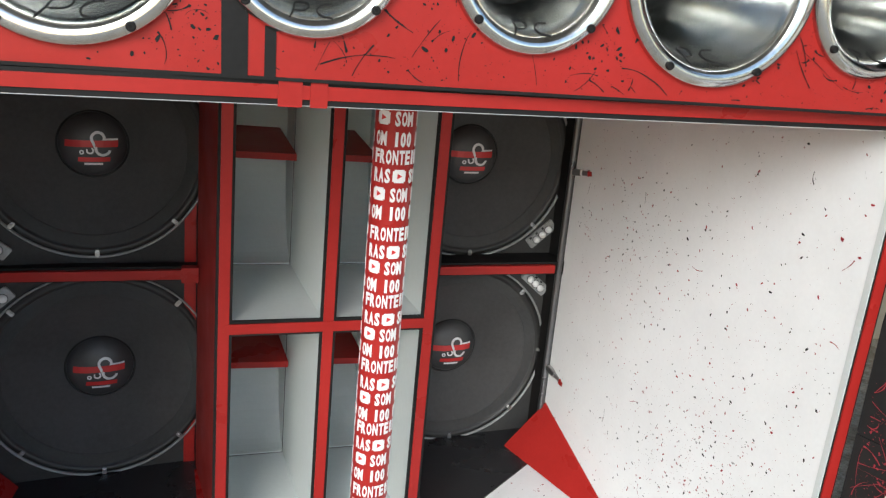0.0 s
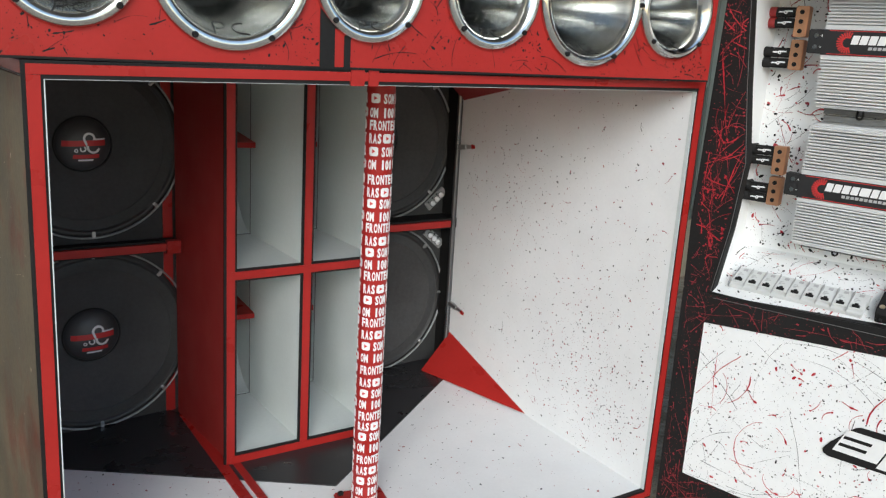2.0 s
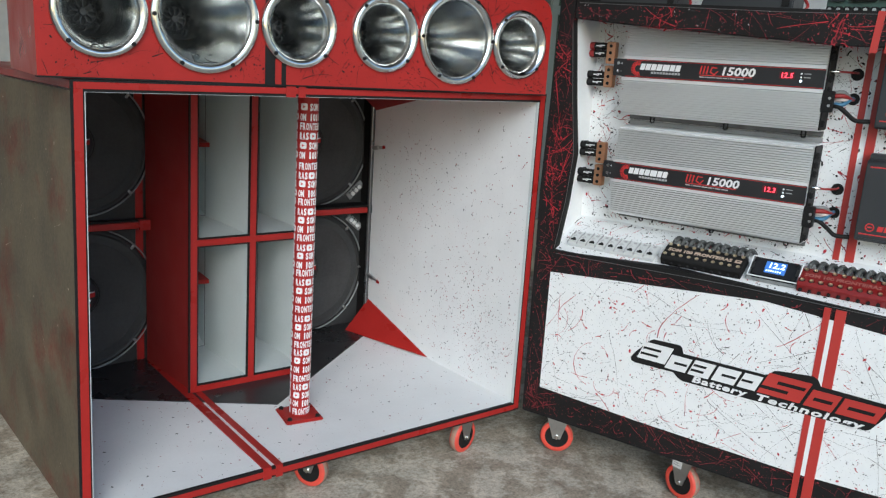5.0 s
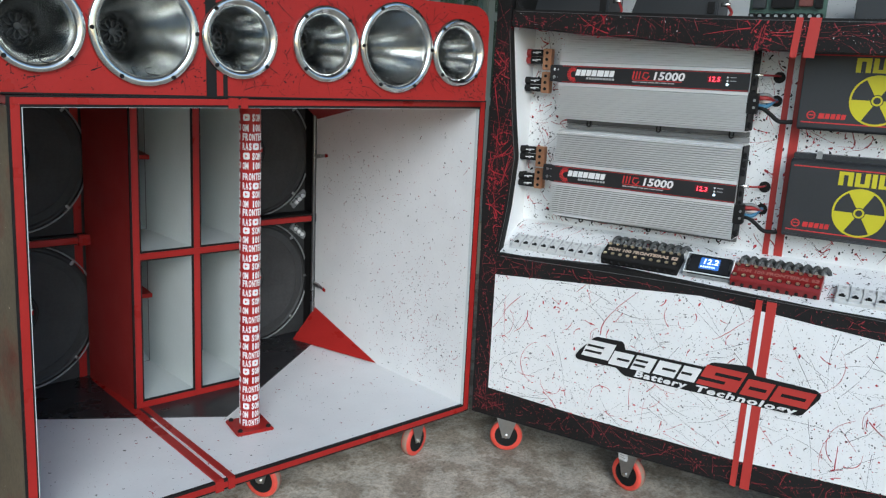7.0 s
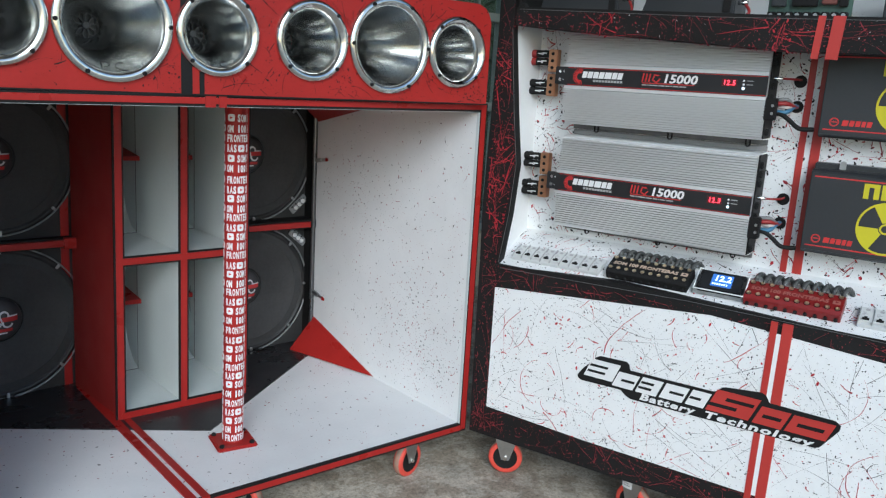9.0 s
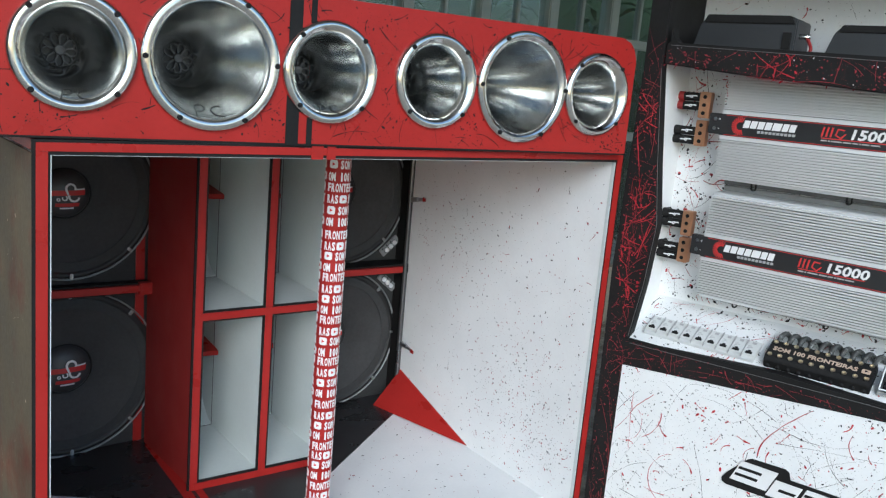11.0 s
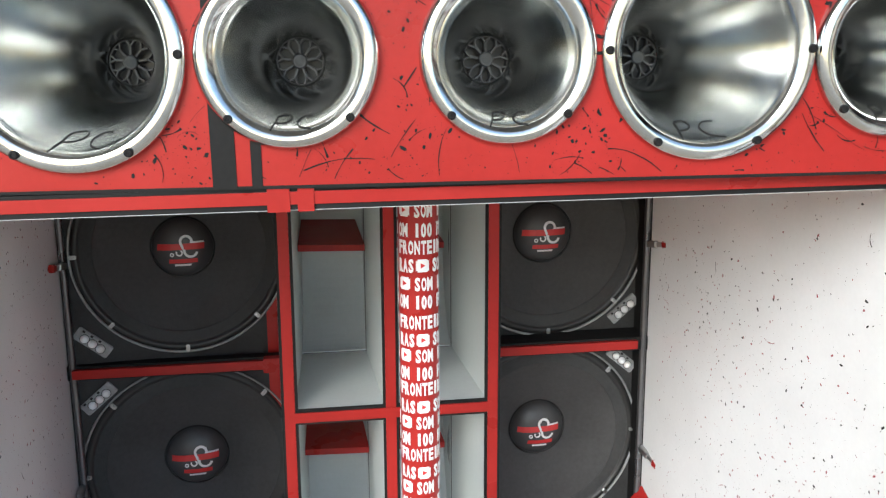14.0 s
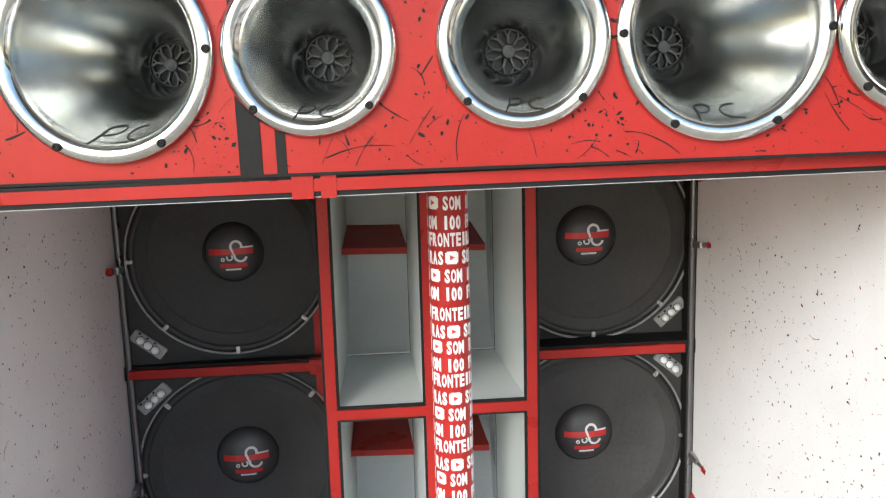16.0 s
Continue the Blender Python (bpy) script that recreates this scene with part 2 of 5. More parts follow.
def tube(points, r, n=8, bm=None):
    """A smooth cable through points."""
    own = bmesh.new()
    pts = [Vector(p) for p in points]
    fine = []
    for i in range(len(pts) - 1):
        p0, p1, p2, p3 = pts[max(i - 1, 0)], pts[i], pts[i + 1], pts[min(i + 2, len(pts) - 1)]
        for s in range(6):
            t = s / 6
            fine.append(0.5 * (2 * p1 + (p2 - p0) * t + (2 * p0 - 5 * p1 + 4 * p2 - p3) * t * t + (3 * p1 - p0 - 3 * p2 + p3) * t ** 3))
    fine.append(pts[-1])
    rings = []
    for i, p in enumerate(fine):
        d = (fine[min(i + 1, len(fine) - 1)] - fine[max(i - 1, 0)]).normalized()
        q = d.to_track_quat("Z", "Y")
        rings.append([own.verts.new(p + q @ Vector((r * math.cos(2 * math.pi * k / n), r * math.sin(2 * math.pi * k / n), 0))) for k in range(n)])
    for a, b in zip(rings, rings[1:]):
        for k in range(n):
            own.faces.new((a[k], a[(k + 1) % n], b[(k + 1) % n], b[k]))
    own.faces.new(rings[0][::-1])
    own.faces.new(rings[-1])
    return join(bm, own)


def hole_plate(outline, cx, cz, r, y0, y1, n=64, bm=None):
    """A board (convex outline in x and z) with a round hole, between y0 and y1."""
    own = bmesh.new()
    rim, hole = [], []
    angles = [2 * math.pi * k / n for k in range(n)]
    for px, pz in outline:
        a = math.atan2(pz - cz, px - cx) % (2 * math.pi)
        k = min(range(n), key=lambda q: abs((angles[q] - a + math.pi) % (2 * math.pi) - math.pi))
        angles[k] = a
    for a in angles:
        dx, dz = math.cos(a), math.sin(a)
        best = 9.0
        for i in range(len(outline)):
            (ax, az), (bx, bz) = outline[i], outline[(i + 1) % len(outline)]
            den = dx * (bz - az) - dz * (bx - ax)
            if abs(den) < 1e-9:
                continue
            s = ((ax - cx) * (bz - az) - (az - cz) * (bx - ax)) / den
            u = ((ax - cx) * dz - (az - cz) * dx) / den
            if s > 0 and -1e-6 <= u <= 1 + 1e-6:
                best = min(best, s)
        rim.append((cx + best * dx, cz + best * dz))
        hole.append((cx + r * dx, cz + r * dz))
    loops = [[own.verts.new((x, y, z)) for x, z in pts] for pts, y in ((rim, y0), (hole, y0), (hole, y1), (rim, y1))]
    for a, b in zip(loops, loops[1:] + loops[:1]):
        for k in range(n):
            q = (k + 1) % n
            own.faces.new((a[k], a[q], b[q], b[k]))
    bmesh.ops.recalc_face_normals(own, faces=own.faces[:])
    return join(bm, own)


def arc(cx, cz, r, a0, a1, n=8):
    return [(cx + r * math.cos(radians(a0 + (a1 - a0) * k / n)), cz + r * math.sin(radians(a0 + (a1 - a0) * k / n))) for k in range(n + 1)]


def letters(text, size, bold=0.0, shear=0.0, align="LEFT", depth=0.0006, space=1.0):
    """Lettering in the x, z plane that faces -y, baseline at z 0."""
    cu = bpy.data.curves.new("lettering", "FONT")
    cu.body, cu.size, cu.offset, cu.shear, cu.extrude, cu.resolution_u = text, size, bold, shear, depth, 2
    cu.align_x, cu.space_character = align, space
    ob = bpy.data.objects.new("lettering", cu)
    scene.collection.objects.link(ob)
    bpy.context.view_layer.update()
    me = bpy.data.meshes.new_from_object(ob.evaluated_get(bpy.context.evaluated_depsgraph_get()))
    bpy.data.objects.remove(ob)
    bpy.data.curves.remove(cu)
    bm = bmesh.new()
    bm.from_mesh(me)
    bpy.data.meshes.remove(me)
    bm.transform(Matrix.Rotation(radians(90), 4, "X"))
    return bm


def slab(x, z, w, h, y, slant=0.0, t=0.0012, bm=None):
    """A thin printed bar in the x, z plane; slant leans its top to the right."""
    return prism([(x, z), (x + w, z), (x + w + slant * h, z + h), (x + slant * h, z + h)], y - t, y, bm)


def word_bars(x, z, widths, h, gap, y, slant=0.25, bm=None):
    for i, w in enumerate(widths):
        bm = slab(x, z, w, h, y, slant, bm=bm)
        x += w + gap
    return bm


def ring(cx, cz, r0, r1, y0, y1, n=32, a0=0.0, a1=360.0, bm=None):
    own = bmesh.new()
    full = a1 - a0 >= 359.9
    m = n if full else n + 1
    loops = []
    for r, y in ((r0, y1), (r0, y0), (r1, y0), (r1, y1)):
        loops.append([own.verts.new((cx + r * math.cos(radians(a0 + (a1 - a0) * k / n)), y, cz + r * math.sin(radians(a0 + (a1 - a0) * k / n)))) for k in range(m)])
    for a, b in zip(loops, loops[1:] + loops[:1]):
        for k in range(n):
            q = (k + 1) % m
            own.faces.new((a[k], a[q], b[q], b[k]))
    if not full:
        own.faces.new([l[0] for l in loops])
        own.faces.new([l[-1] for l in loops][::-1])
    bmesh.ops.recalc_face_normals(own, faces=own.faces[:])
    return join(bm, own)


def disc(cx, cz, r, y0, y1, n=24, bm=None):
    return prism([(cx + r * math.cos(2 * math.pi * k / n), cz + r * math.sin(2 * math.pi * k / n)) for k in range(n)], y0, y1, bm)


def spatter(seed, place, inside, x0, x1, z0, z1, drops=0, strokes=0, flicks=0, big=0.004, width=0.0012, length=0.12, cluster=None, curl=0.8):
    """Thrown paint: drops, long thin whips and short flicks, laid a hair over a board. place(x, z) gives the spot and the board's normal."""
    rng = random.Random(seed)
    bm = bmesh.new()

    def poly(pts):
        vs = [bm.verts.new(p) for p in pts]
        if len(vs) > 2:
            bm.faces.new(vs)

    def lay(x, z):
        p, n = place(x, z)
        return Vector(p) + Vector(n) * 0.0009

    def drop(x, z, r, stretch=1.0, tilt=0.0):
        if not inside(x, z):
            return
        k = 6 if r < 0.002 else 9
        pts = []
        for i in range(k):
            a = 2 * math.pi * i / k
            rr = r * rng.uniform(0.75, 1.2)
            dx, dz = rr * stretch * math.cos(a), rr * math.sin(a)
            qx, qz = x + dx * math.cos(tilt) - dz * math.sin(tilt), z + dx * math.sin(tilt) + dz * math.cos(tilt)
            pts.append(lay(qx, qz))
        poly(pts)

    def whip(x, z, ang, ln, w0, bend):
        steps = max(6, int(ln / 0.008))
        left, right = [], []
        wobble = rng.uniform(0, 6)
        for i in range(steps + 1):
            f = i / steps
            if not inside(x, z):
                break
            w = w0 * (0.35 + 0.65 * abs(math.sin(f * 5 + wobble))) * (1 - 0.6 * f) * (1 if rng.random() > 0.04 else 1.8)
            nx, nz = -math.sin(ang), math.cos(ang)
            left.append(lay(x + nx * w, z + nz * w))
            right.append(lay(x - nx * w, z - nz * w))
            x += math.cos(ang) * ln / steps
            z += math.sin(ang) * ln / steps
            ang += bend / steps + rng.uniform(-0.085, 0.085) * curl
        for a, b, c, d in zip(left, left[1:], right[1:], right):
            poly((a, d, c, b))
        return x, z
    for _ in range(drops):
        if cluster and rng.random() < 0.6:
            cx, cz, cr = rng.choice(cluster)
            x, z = rng.gauss(cx, cr), rng.gauss(cz, cr)
        else:
            x, z = rng.uniform(x0, x1), rng.uniform(z0, z1)
        r = big * (0.14 + 0.86 * rng.random() ** 5)
        drop(x, z, r, rng.uniform(1, 2.2), rng.uniform(0, 3.14))
    for _ in range(strokes):
        x, z, a = rng.uniform(x0, x1), rng.uniform(z0, z1), rng.uniform(0, 6.28)
        ln = length * rng.uniform(0.4, 1.8)
        ex, ez = whip(x, z, a, ln, width * rng.uniform(0.4, 1.3), rng.gauss(0, curl))
        for _ in range(3):
            drop(ex + rng.gauss(0, 0.02), ez + rng.gauss(0, 0.02), big * rng.uniform(0.15, 0.5))
    for _ in range(flicks):
        x, z, a = rng.uniform(x0, x1), rng.uniform(z0, z1), rng.uniform(0, 6.28)
        ex, ez = whip(x, z, a, rng.uniform(0.012, 0.04), big * rng.uniform(0.3, 0.7), rng.uniform(-1.5, 1.5))
        drop(x, z, big * rng.uniform(0.4, 0.8))
        for _ in range(4):
            drop(x + rng.gauss(0, 0.012), z + rng.gauss(0, 0.012), big * rng.uniform(0.12, 0.35))
    return bm


# ---- the ground, the house behind, the unseen ceiling and side walls ----
structure("ground", box(-60, 60, -60, 60, -0.3, 0), CONCRETE, "grey and tan stained rough concrete ground", "ground")
YB = 1.9
structure("wall_back", box(-7, -0.0, YB, YB + 0.15, 0, 3.0), WALL_PALE, "pale grey rendered wall behind the cabinets", "wall")
structure("wall_back_end", box(-0.0, 0.72, YB - 0.02, YB + 0.15, 0, 3.0), WALL_TAN, "tan rendered wall pier beside the window", "wall")
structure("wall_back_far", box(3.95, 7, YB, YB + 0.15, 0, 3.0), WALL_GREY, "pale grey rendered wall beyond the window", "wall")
# side walls out of view, added to block light and darken the horns' reflections
structure("wall_right", box(4.0, 4.15, -0.4, YB, 0, 3.0), WALL_GREY, "plain grey side wall, unseen, added to block light", "wall")
structure("wall_left", box(-3.55, -3.4, -1.2, YB, 0, 3.0), WALL_GREY, "plain grey side wall, unseen, added to block light", "wall")
# out of view; its front edge sets how much sky reaches the cabinets
structure("ceiling", box(-3.4, 4.15, -1.6, YB + 0.15, 3.0, 3.1), WALL_GREY, "plain grey ceiling, unseen, added to hold back the sky", "ceiling")

# window with tall grey-green frames and paired panes
win = tagged(new("window_1"), "tall grey-green window with paired narrow panes", "window", "", "structure")
win.location = (0.72, YB, 0)
PERIOD = 0.46
for k in range(8):
    part("window_frame", box(k * PERIOD - 0.034, k * PERIOD + 0.034, -0.02, 0.08, 0.35, 2.7, 0.006), FRAME, win)
    if k < 7:
        part("mullion", box(k * PERIOD + 0.22, k * PERIOD + 0.24, 0.0, 0.05, 0.35, 2.7, 0.003), FRAME, win)
        for x in (0.05, 0.24):
            part("pane", box(k * PERIOD + x - (0.017 if x < 0.1 else 0), k * PERIOD + x + (0.17 if x < 0.1 else 0.187), 0.02, 0.026, 0.4, 2.65), GLASS, win).visible_shadow = False
for z in (0.35, 1.12, 1.66, 2.65):
    part("rail", box(-0.05, 7 * PERIOD + 0.05, -0.01, 0.07, z, z + 0.05, 0.004), FRAME, win)
part("sill", box(-0.05, 7 * PERIOD + 0.05, -0.06, 0.15, 0.0, 0.349), WALL_TAN, win)

rng = random.Random(4)
bm = bmesh.new()
for _ in range(900):
    x, y, z = rng.uniform(0.6, 4.6), rng.uniform(YB + 0.5, YB + 1.6), rng.uniform(0.2, 2.9)
    ln, w, a, b = rng.uniform(0.12, 0.4), rng.uniform(0.008, 0.03), rng.uniform(0, 6.28), rng.uniform(-0.6, 1.2)
    d = Vector((math.cos(a) * math.cos(b), math.sin(a) * math.cos(b), math.sin(b)))
    s = d.cross(Vector((0.3, 0.2, 1))).normalized() * w
    p = Vector((x, y, z))
    vs = [bm.verts.new(q) for q in (p - s * 0.3, p + d * ln * 0.5 - s, p + d * ln - Vector((0, 0, ln * 0.2)), p + d * ln * 0.5 + s, p + s * 0.3)]
    bm.faces.new(vs)
tagged(part("garden_plants", bm, LEAF, None, "dense green long-leaved garden plants behind the window"), "", "plants", "", "stuff")
structure("garden_wall", box(-1, 8, YB + 2.2, YB + 2.3, 0, 3.2), HEDGE, "dark green shaded hedge behind the window", "backdrop")

# ---- sub cabinet ----
ZF, ZT, DEEP = 0.172, 1.208, 0.93
FL, FR, BL, BR = -0.6565, 0.7155, -0.748, 0.677


def wall_x(y, right=True):
    a, b = (FR, BR) if right else (FL, BL)
    return a + (b - a) * y / DEEP


def lean(bm):
    """The top rail sags a little towards the far side."""
    for v in bm.verts:
        v.co.z += 0.0044 * v.co.x - 0.001
    return bm


def square_off(x, z):
    """The carcass is a little narrower at the top than at the foot."""
    return x + (0.010 - 0.014 * x) * (z - 0.69)


def settle(ob):
    for c in ob.children:
        for v in c.data.vertices:
            v.co.x = square_off(v.co.x, v.co.z)


def baffle_y(x):
    """The two baffle boards stand behind the grille bars, the left one turned slightly inward."""
    return 0.960 + 0.10 * (x + 0.46) if x < 0 else 1.000 + 0.05 * (x - 0.5)


cab = thing("speaker_cabinet", pose(0, 0, 0), "large open-fronted white, red and black subwoofer cabinet on castors", "speaker cabinet")
BK = 1.22
part("side_panel", prism([(FR, 0.01), (FR + 0.026, 0.01), (BR + 0.03, BK), (wall_x(BK), BK)], ZF - 0.03, ZT - 0.002, axes="xy"), WHITE, cab, "white panel speckled with black and red paint")
part("side_panel", prism([(FL, 0.01), (FL - 0.026, 0.01), (FL - 0.028, BK), (wall_x(DEEP, False) - 0.004, BK), (wall_x(DEEP, False), DEEP)][:2] + [(BL - 0.03, BK), (BL - 0.008, BK)], ZF - 0.03, ZT - 0.002, axes="xy"), WHITE, cab, "white panel speckled with black and red paint")
part("outer_skin", prism([(FL - 0.026, 0.004), (FL - 0.03, 0.004), (BL - 0.034, BK), (BL - 0.03, BK)], ZF - 0.03, ZT - 0.002, axes="xy"), BROWN, cab, "dull brown worn outer side with red stains")
part("bottom_panel", prism([(FL, 0.01), (FR, 0.01), (BR, BK), (BL, BK)], ZF - 0.03, ZF, axes="xy"), WHITE, cab, "white speckled bottom board")
part("top_panel", lean(prism([(FL - 0.028, 0.011), (FR + 0.028, 0.011), (BR + 0.03, BK), (BL - 0.03, BK)], ZT + 0.006, ZT + 0.024, axes="xy")), RED_DARK, cab)
part("back_panel", prism([(BL - 0.02, BK - 0.02), (BR + 0.0, BK - 0.02), (BR, BK), (BL - 0.02, BK)], ZF, ZT, axes="xy"), CARPET, cab)
part("floor_inlay", prism([(0.005, 0.374), (wall_x(0.885), 0.885), (wall_x(1.02), 1.02), (wall_x(1.02, False), 1.02), (wall_x(0.86, False), 0.86)], ZF, ZF + 0.003, axes="xy"), BLACK_SATIN, cab, "glossy black floor inlay")

# front edge: black edging with a red band and a fine white inner line
for x0, x1, s in ((FL - 0.03, FL, 1), (FR, FR + 0.03, -1)):
    part("edging", box(x0, x1, 0.0005, 0.0105, ZF - 0.03, ZT + (0.009 if s > 0 else 0.02), 0.001), BLACK, cab)
    part("red_band", box(x0 + (0.006 if s > 0 else 0.005), x1 - (0.005 if s > 0 else 0.006), -0.002, 0.0005, ZF - 0.022, ZT + (0.002 if s > 0 else 0.014)), RED, cab)
    xi = x1 if s > 0 else x0
    part("white_line", box(xi - 0.0008, xi + 0.0008, 0.0002, 0.012, ZF, ZT), CELL, cab)
part("edging", lean(box(FL - 0.03, FR + 0.03, 0, 0.01, ZT, ZT + 0.026)), BLACK, cab)
part("edging", box(FL, FR, 0, 0.01, ZF - 0.03, ZF), BLACK, cab)
part("red_band", lean(box(FL - 0.024, FR + 0.024, -0.0023, 0.0, ZT + 0.0065, ZT + 0.0215)), RED, cab)
part("red_band", box(FL - 0.004, FR + 0.004, -0.002, 0.0, ZF - 0.024, ZF - 0.007), RED, cab)
part("white_line", lean(box(FL, FR, 0.0002, 0.012, ZT - 0.0009, ZT)), PRINT_GREY, cab)
for x0, x1 in ((-0.173, -0.147), (-0.138, -0.119)):
    part("band_crossing", lean(box(x0, x1, -0.0035, 0.0, ZT - 0.002, ZT + 0.027)), RED, cab)
for x0, x1 in ((-0.211, -0.187), (-0.173, -0.153)):
    part("band_crossing", box(x0, x1, -0.0035, 0.0, ZF - 0.032, ZF + 0.002), RED, cab)
part("floor_stripe", prism([(-0.211, 0.0), (-0.187, 0.0), (-0.218, DEEP), (-0.250, DEEP)], ZF + 0.0005, ZF + 0.0045, axes="xy"), RED, cab)
part("floor_stripe", prism([(-0.173, 0.0), (-0.153, 0.0), (-0.176, 0.60), (-0.196, 0.60)], ZF + 0.0005, ZF + 0.0045, axes="xy"), RED, cab)
# corner gussets
for right in (True, False):
    s = 1 if right else -1
    xw = BR if right else BL
    for top in (False, True):
        z0, d = (ZT, -1) if top else (ZF, 1)
        bm = bmesh.new()
        a = bm.verts.new((xw, DEEP - 0.01, z0 + d * (0.10 if top else 0.13)))
        b = bm.verts.new((xw - s * 0.11, DEEP - 0.01, z0 + d * 0.004))
        c = bm.verts.new((wall_x(0.49, right), 0.49, z0 + d * 0.004))
        e = bm.verts.new((xw, DEEP, z0 + d * 0.004))
        for f in ((a, b, c), (a, e, b), (b, e, c), (a, c, e)):
            bm.faces.new(f)
        bmesh.ops.recalc_face_normals(bm, faces=bm.faces[:])
        part("gusset", bm, RED_DARK if top else RED, cab, "red triangular corner gusset")
# speckles thrown on the white boards
WB = [(0.35, 0.45, 0.12), (0.2, 0.62, 0.15), (0.12, 0.35, 0.09), (0.25, 0.35, 0.1), (0.6, 0.85, 0.12)]
for mt, sd, dr, fl, nm in ((BLACK, 11, 2000, 0, "black paint speckles"), (PAINT_DRY, 12, 2100, 6, "red paint speckles")):
    part("paint_spatter", spatter(sd, lambda y, z: ((wall_x(y), y, z), (-1, 0, 0)), lambda y, z: 0.02 < y < 0.88 and ZF + 0.01 < z < ZT - 0.01,
                             0.02, 0.88, ZF, ZT, drops=dr, flicks=fl + 6, big=0.0022, cluster=WB), mt, cab, nm, kind="stuff")
    part("paint_spatter", spatter(sd + 20, lambda y, z: ((FL + (BL - 0.008 - FL) * (y - 0.01) / (BK - 0.01), y, z), (1, 0.08, 0)), lambda y, z: 0.02 < y < 0.88 and ZF + 0.01 < z < ZT - 0.01,
                             0.02, 0.88, ZF, ZT, drops=int(dr * 0.75), flicks=3, big=0.0022), mt, cab, nm, kind="stuff")
    part("paint_spatter", spatter(sd + 40, lambda x, y: ((x, y, ZF), (0, 0, 1)), lambda x, y: wall_x(y, False) + 0.01 < x < wall_x(y) - 0.01 and 0.02 < y < 0.41 + abs(x) * 0.71,
                             -0.7, 0.7, 0.02, 0.9, drops=dr // 3, flicks=3, big=0.0028), mt, cab, nm, kind="stuff")

part("ochre_specks", spatter(33, lambda y, z: ((FL - 0.030 + (BL - FL - 0.004) * (y - 0.004) / BK, y, z), (-1, -0.08, 0)), lambda y, z: 0.02 < y < 1.2 and ZF < z < ZT - 0.02,
                             0.02, 1.2, ZF, ZT, drops=130, strokes=10, big=0.0022, width=0.0005, length=0.05, curl=0.3), PRINT_TAN, cab, "small pale ochre chips", kind="stuff")

# baffles with their red dividers, the side tubes and clear light modules
BARCUT = 0.2455
SUBS = ((-0.466, 0.972), (-0.462, 0.431), (0.433, 0.967), (0.427, 0.428))
for side in (-1, 1):
    x0, x1 = (BL, -0.248) if side < 0 else (0.236, BR)
    zm = 0.697
    for (cx, cz), (za, zb) in zip([p for p in SUBS if p[0] * side > 0], ((zm, ZT), (ZF + 0.003, zm))):
        xa, xb = min(x0, cx - 0.248), max(x1, cx + 0.248)
        bm = hole_plate([(xa, za), (xb, za), (xb, zb), (xa, zb)], cx, cz, min(0.241, cz - za - 0.002, zb - cz - 0.002, cx - xa - 0.002, xb - cx - 0.002), 0, 0.02)
        for v in bm.verts:
            v.co.y += baffle_y(v.co.x)
        part("baffle", bm, CARPET, cab, "black textured baffle board")
    part("divider_bar", box(x0 + (0.03 if side < 0 else 0), x1 - (0.03 if side > 0 else 0), DEEP - 0.022, DEEP - 0.006, zm - 0.011, zm + 0.011, 0.001), RED, cab)
    # black strip stands in for the shadow round the divider bar
    part("divider_backing", box(x0, x1, DEEP - 0.010, DEEP + 0.02 + 0.05 * (side > 0), zm - 0.017, zm + 0.017), BLACK, cab)
    xs = -0.263 if side < 0 else 0.246
    yb = baffle_y(xs)
    mine = sorted((p for p in SUBS if p[0] * side > 0), key=lambda p: p[1])
    steps = [xs - 0.013 + 0.026 * k / 8 for k in range(9)]
    ends = [[ZF + 0.003] * 9]
    for cx, cz in mine:
        dips = [math.sqrt(max(BARCUT ** 2 - (x - cx) ** 2, 0)) for x in steps]
        ends += [[cz - q for q in dips], [cz + q for q in dips]]
    ends.append([ZT] * 9)
    for low, high in zip(ends[::2], ends[1::2]):
        if min(b - a for a, b in zip(low, high)) > 0.002:
            part("upright_bar", prism(list(zip(steps, low)) + list(zip(steps, high))[::-1], yb - 0.006, yb - 0.001), RED, cab)
    part("bar_crossing", box(xs - 0.019, xs + 0.019, DEEP - 0.028, DEEP - 0.005, zm - 0.018, zm + 0.018, 0.001), RED, cab)
    jamb = prism([(wall_x(0.925, side > 0) - side * q, 0.925) for q in (0.0, 0.0015)] + [(wall_x(1.03, side > 0) - side * q, 1.03) for q in (0.0015, 0.0)], ZF + 0.004, ZT - 0.002, axes="xy")
    part("jamb_strip", jamb, BLACK, cab, "black strip behind the grille tube")
    xp = 0.665 if side > 0 else -0.724
    tb = thing("grille_tube", pose(square_off(xp, 0.69), DEEP - 0.006, ZF, 0, 0.57 + 0.006 * side if side < 0 else 0.04), "slim dark steel upright tube beside the baffle", "tube", "grille tubes")
    part("tube", lathe([(0.008, 0.0), (0.008, 1.035)], 14, pose(0, 0, 0, 90)), TUBE_STEEL, tb, smooth=True)
    for z in (0.955, 0.41):
        la = thing("latch", pose(square_off(xp + (0.004 if side > 0 else 0.006), z), DEEP - 0.012, z, -8 if z > 0.7 else 14, 0, 14 if side > 0 else -1), "small steel toggle latch with a red plastic tip", "latch", "latches")
        part("body", box(-0.007, 0.007, -0.034, 0.004, -0.008, 0.008, 0.002), STEEL, la)
        part("lever", box(-0.004, 0.004, -0.062, -0.03, -0.006, 0.006, 0.0015), STEEL, la)
        part("red_tip", box(-0.007, 0.007, -0.078, -0.056, -0.009, 0.009, 0.003), RED, la, "red plastic tip")
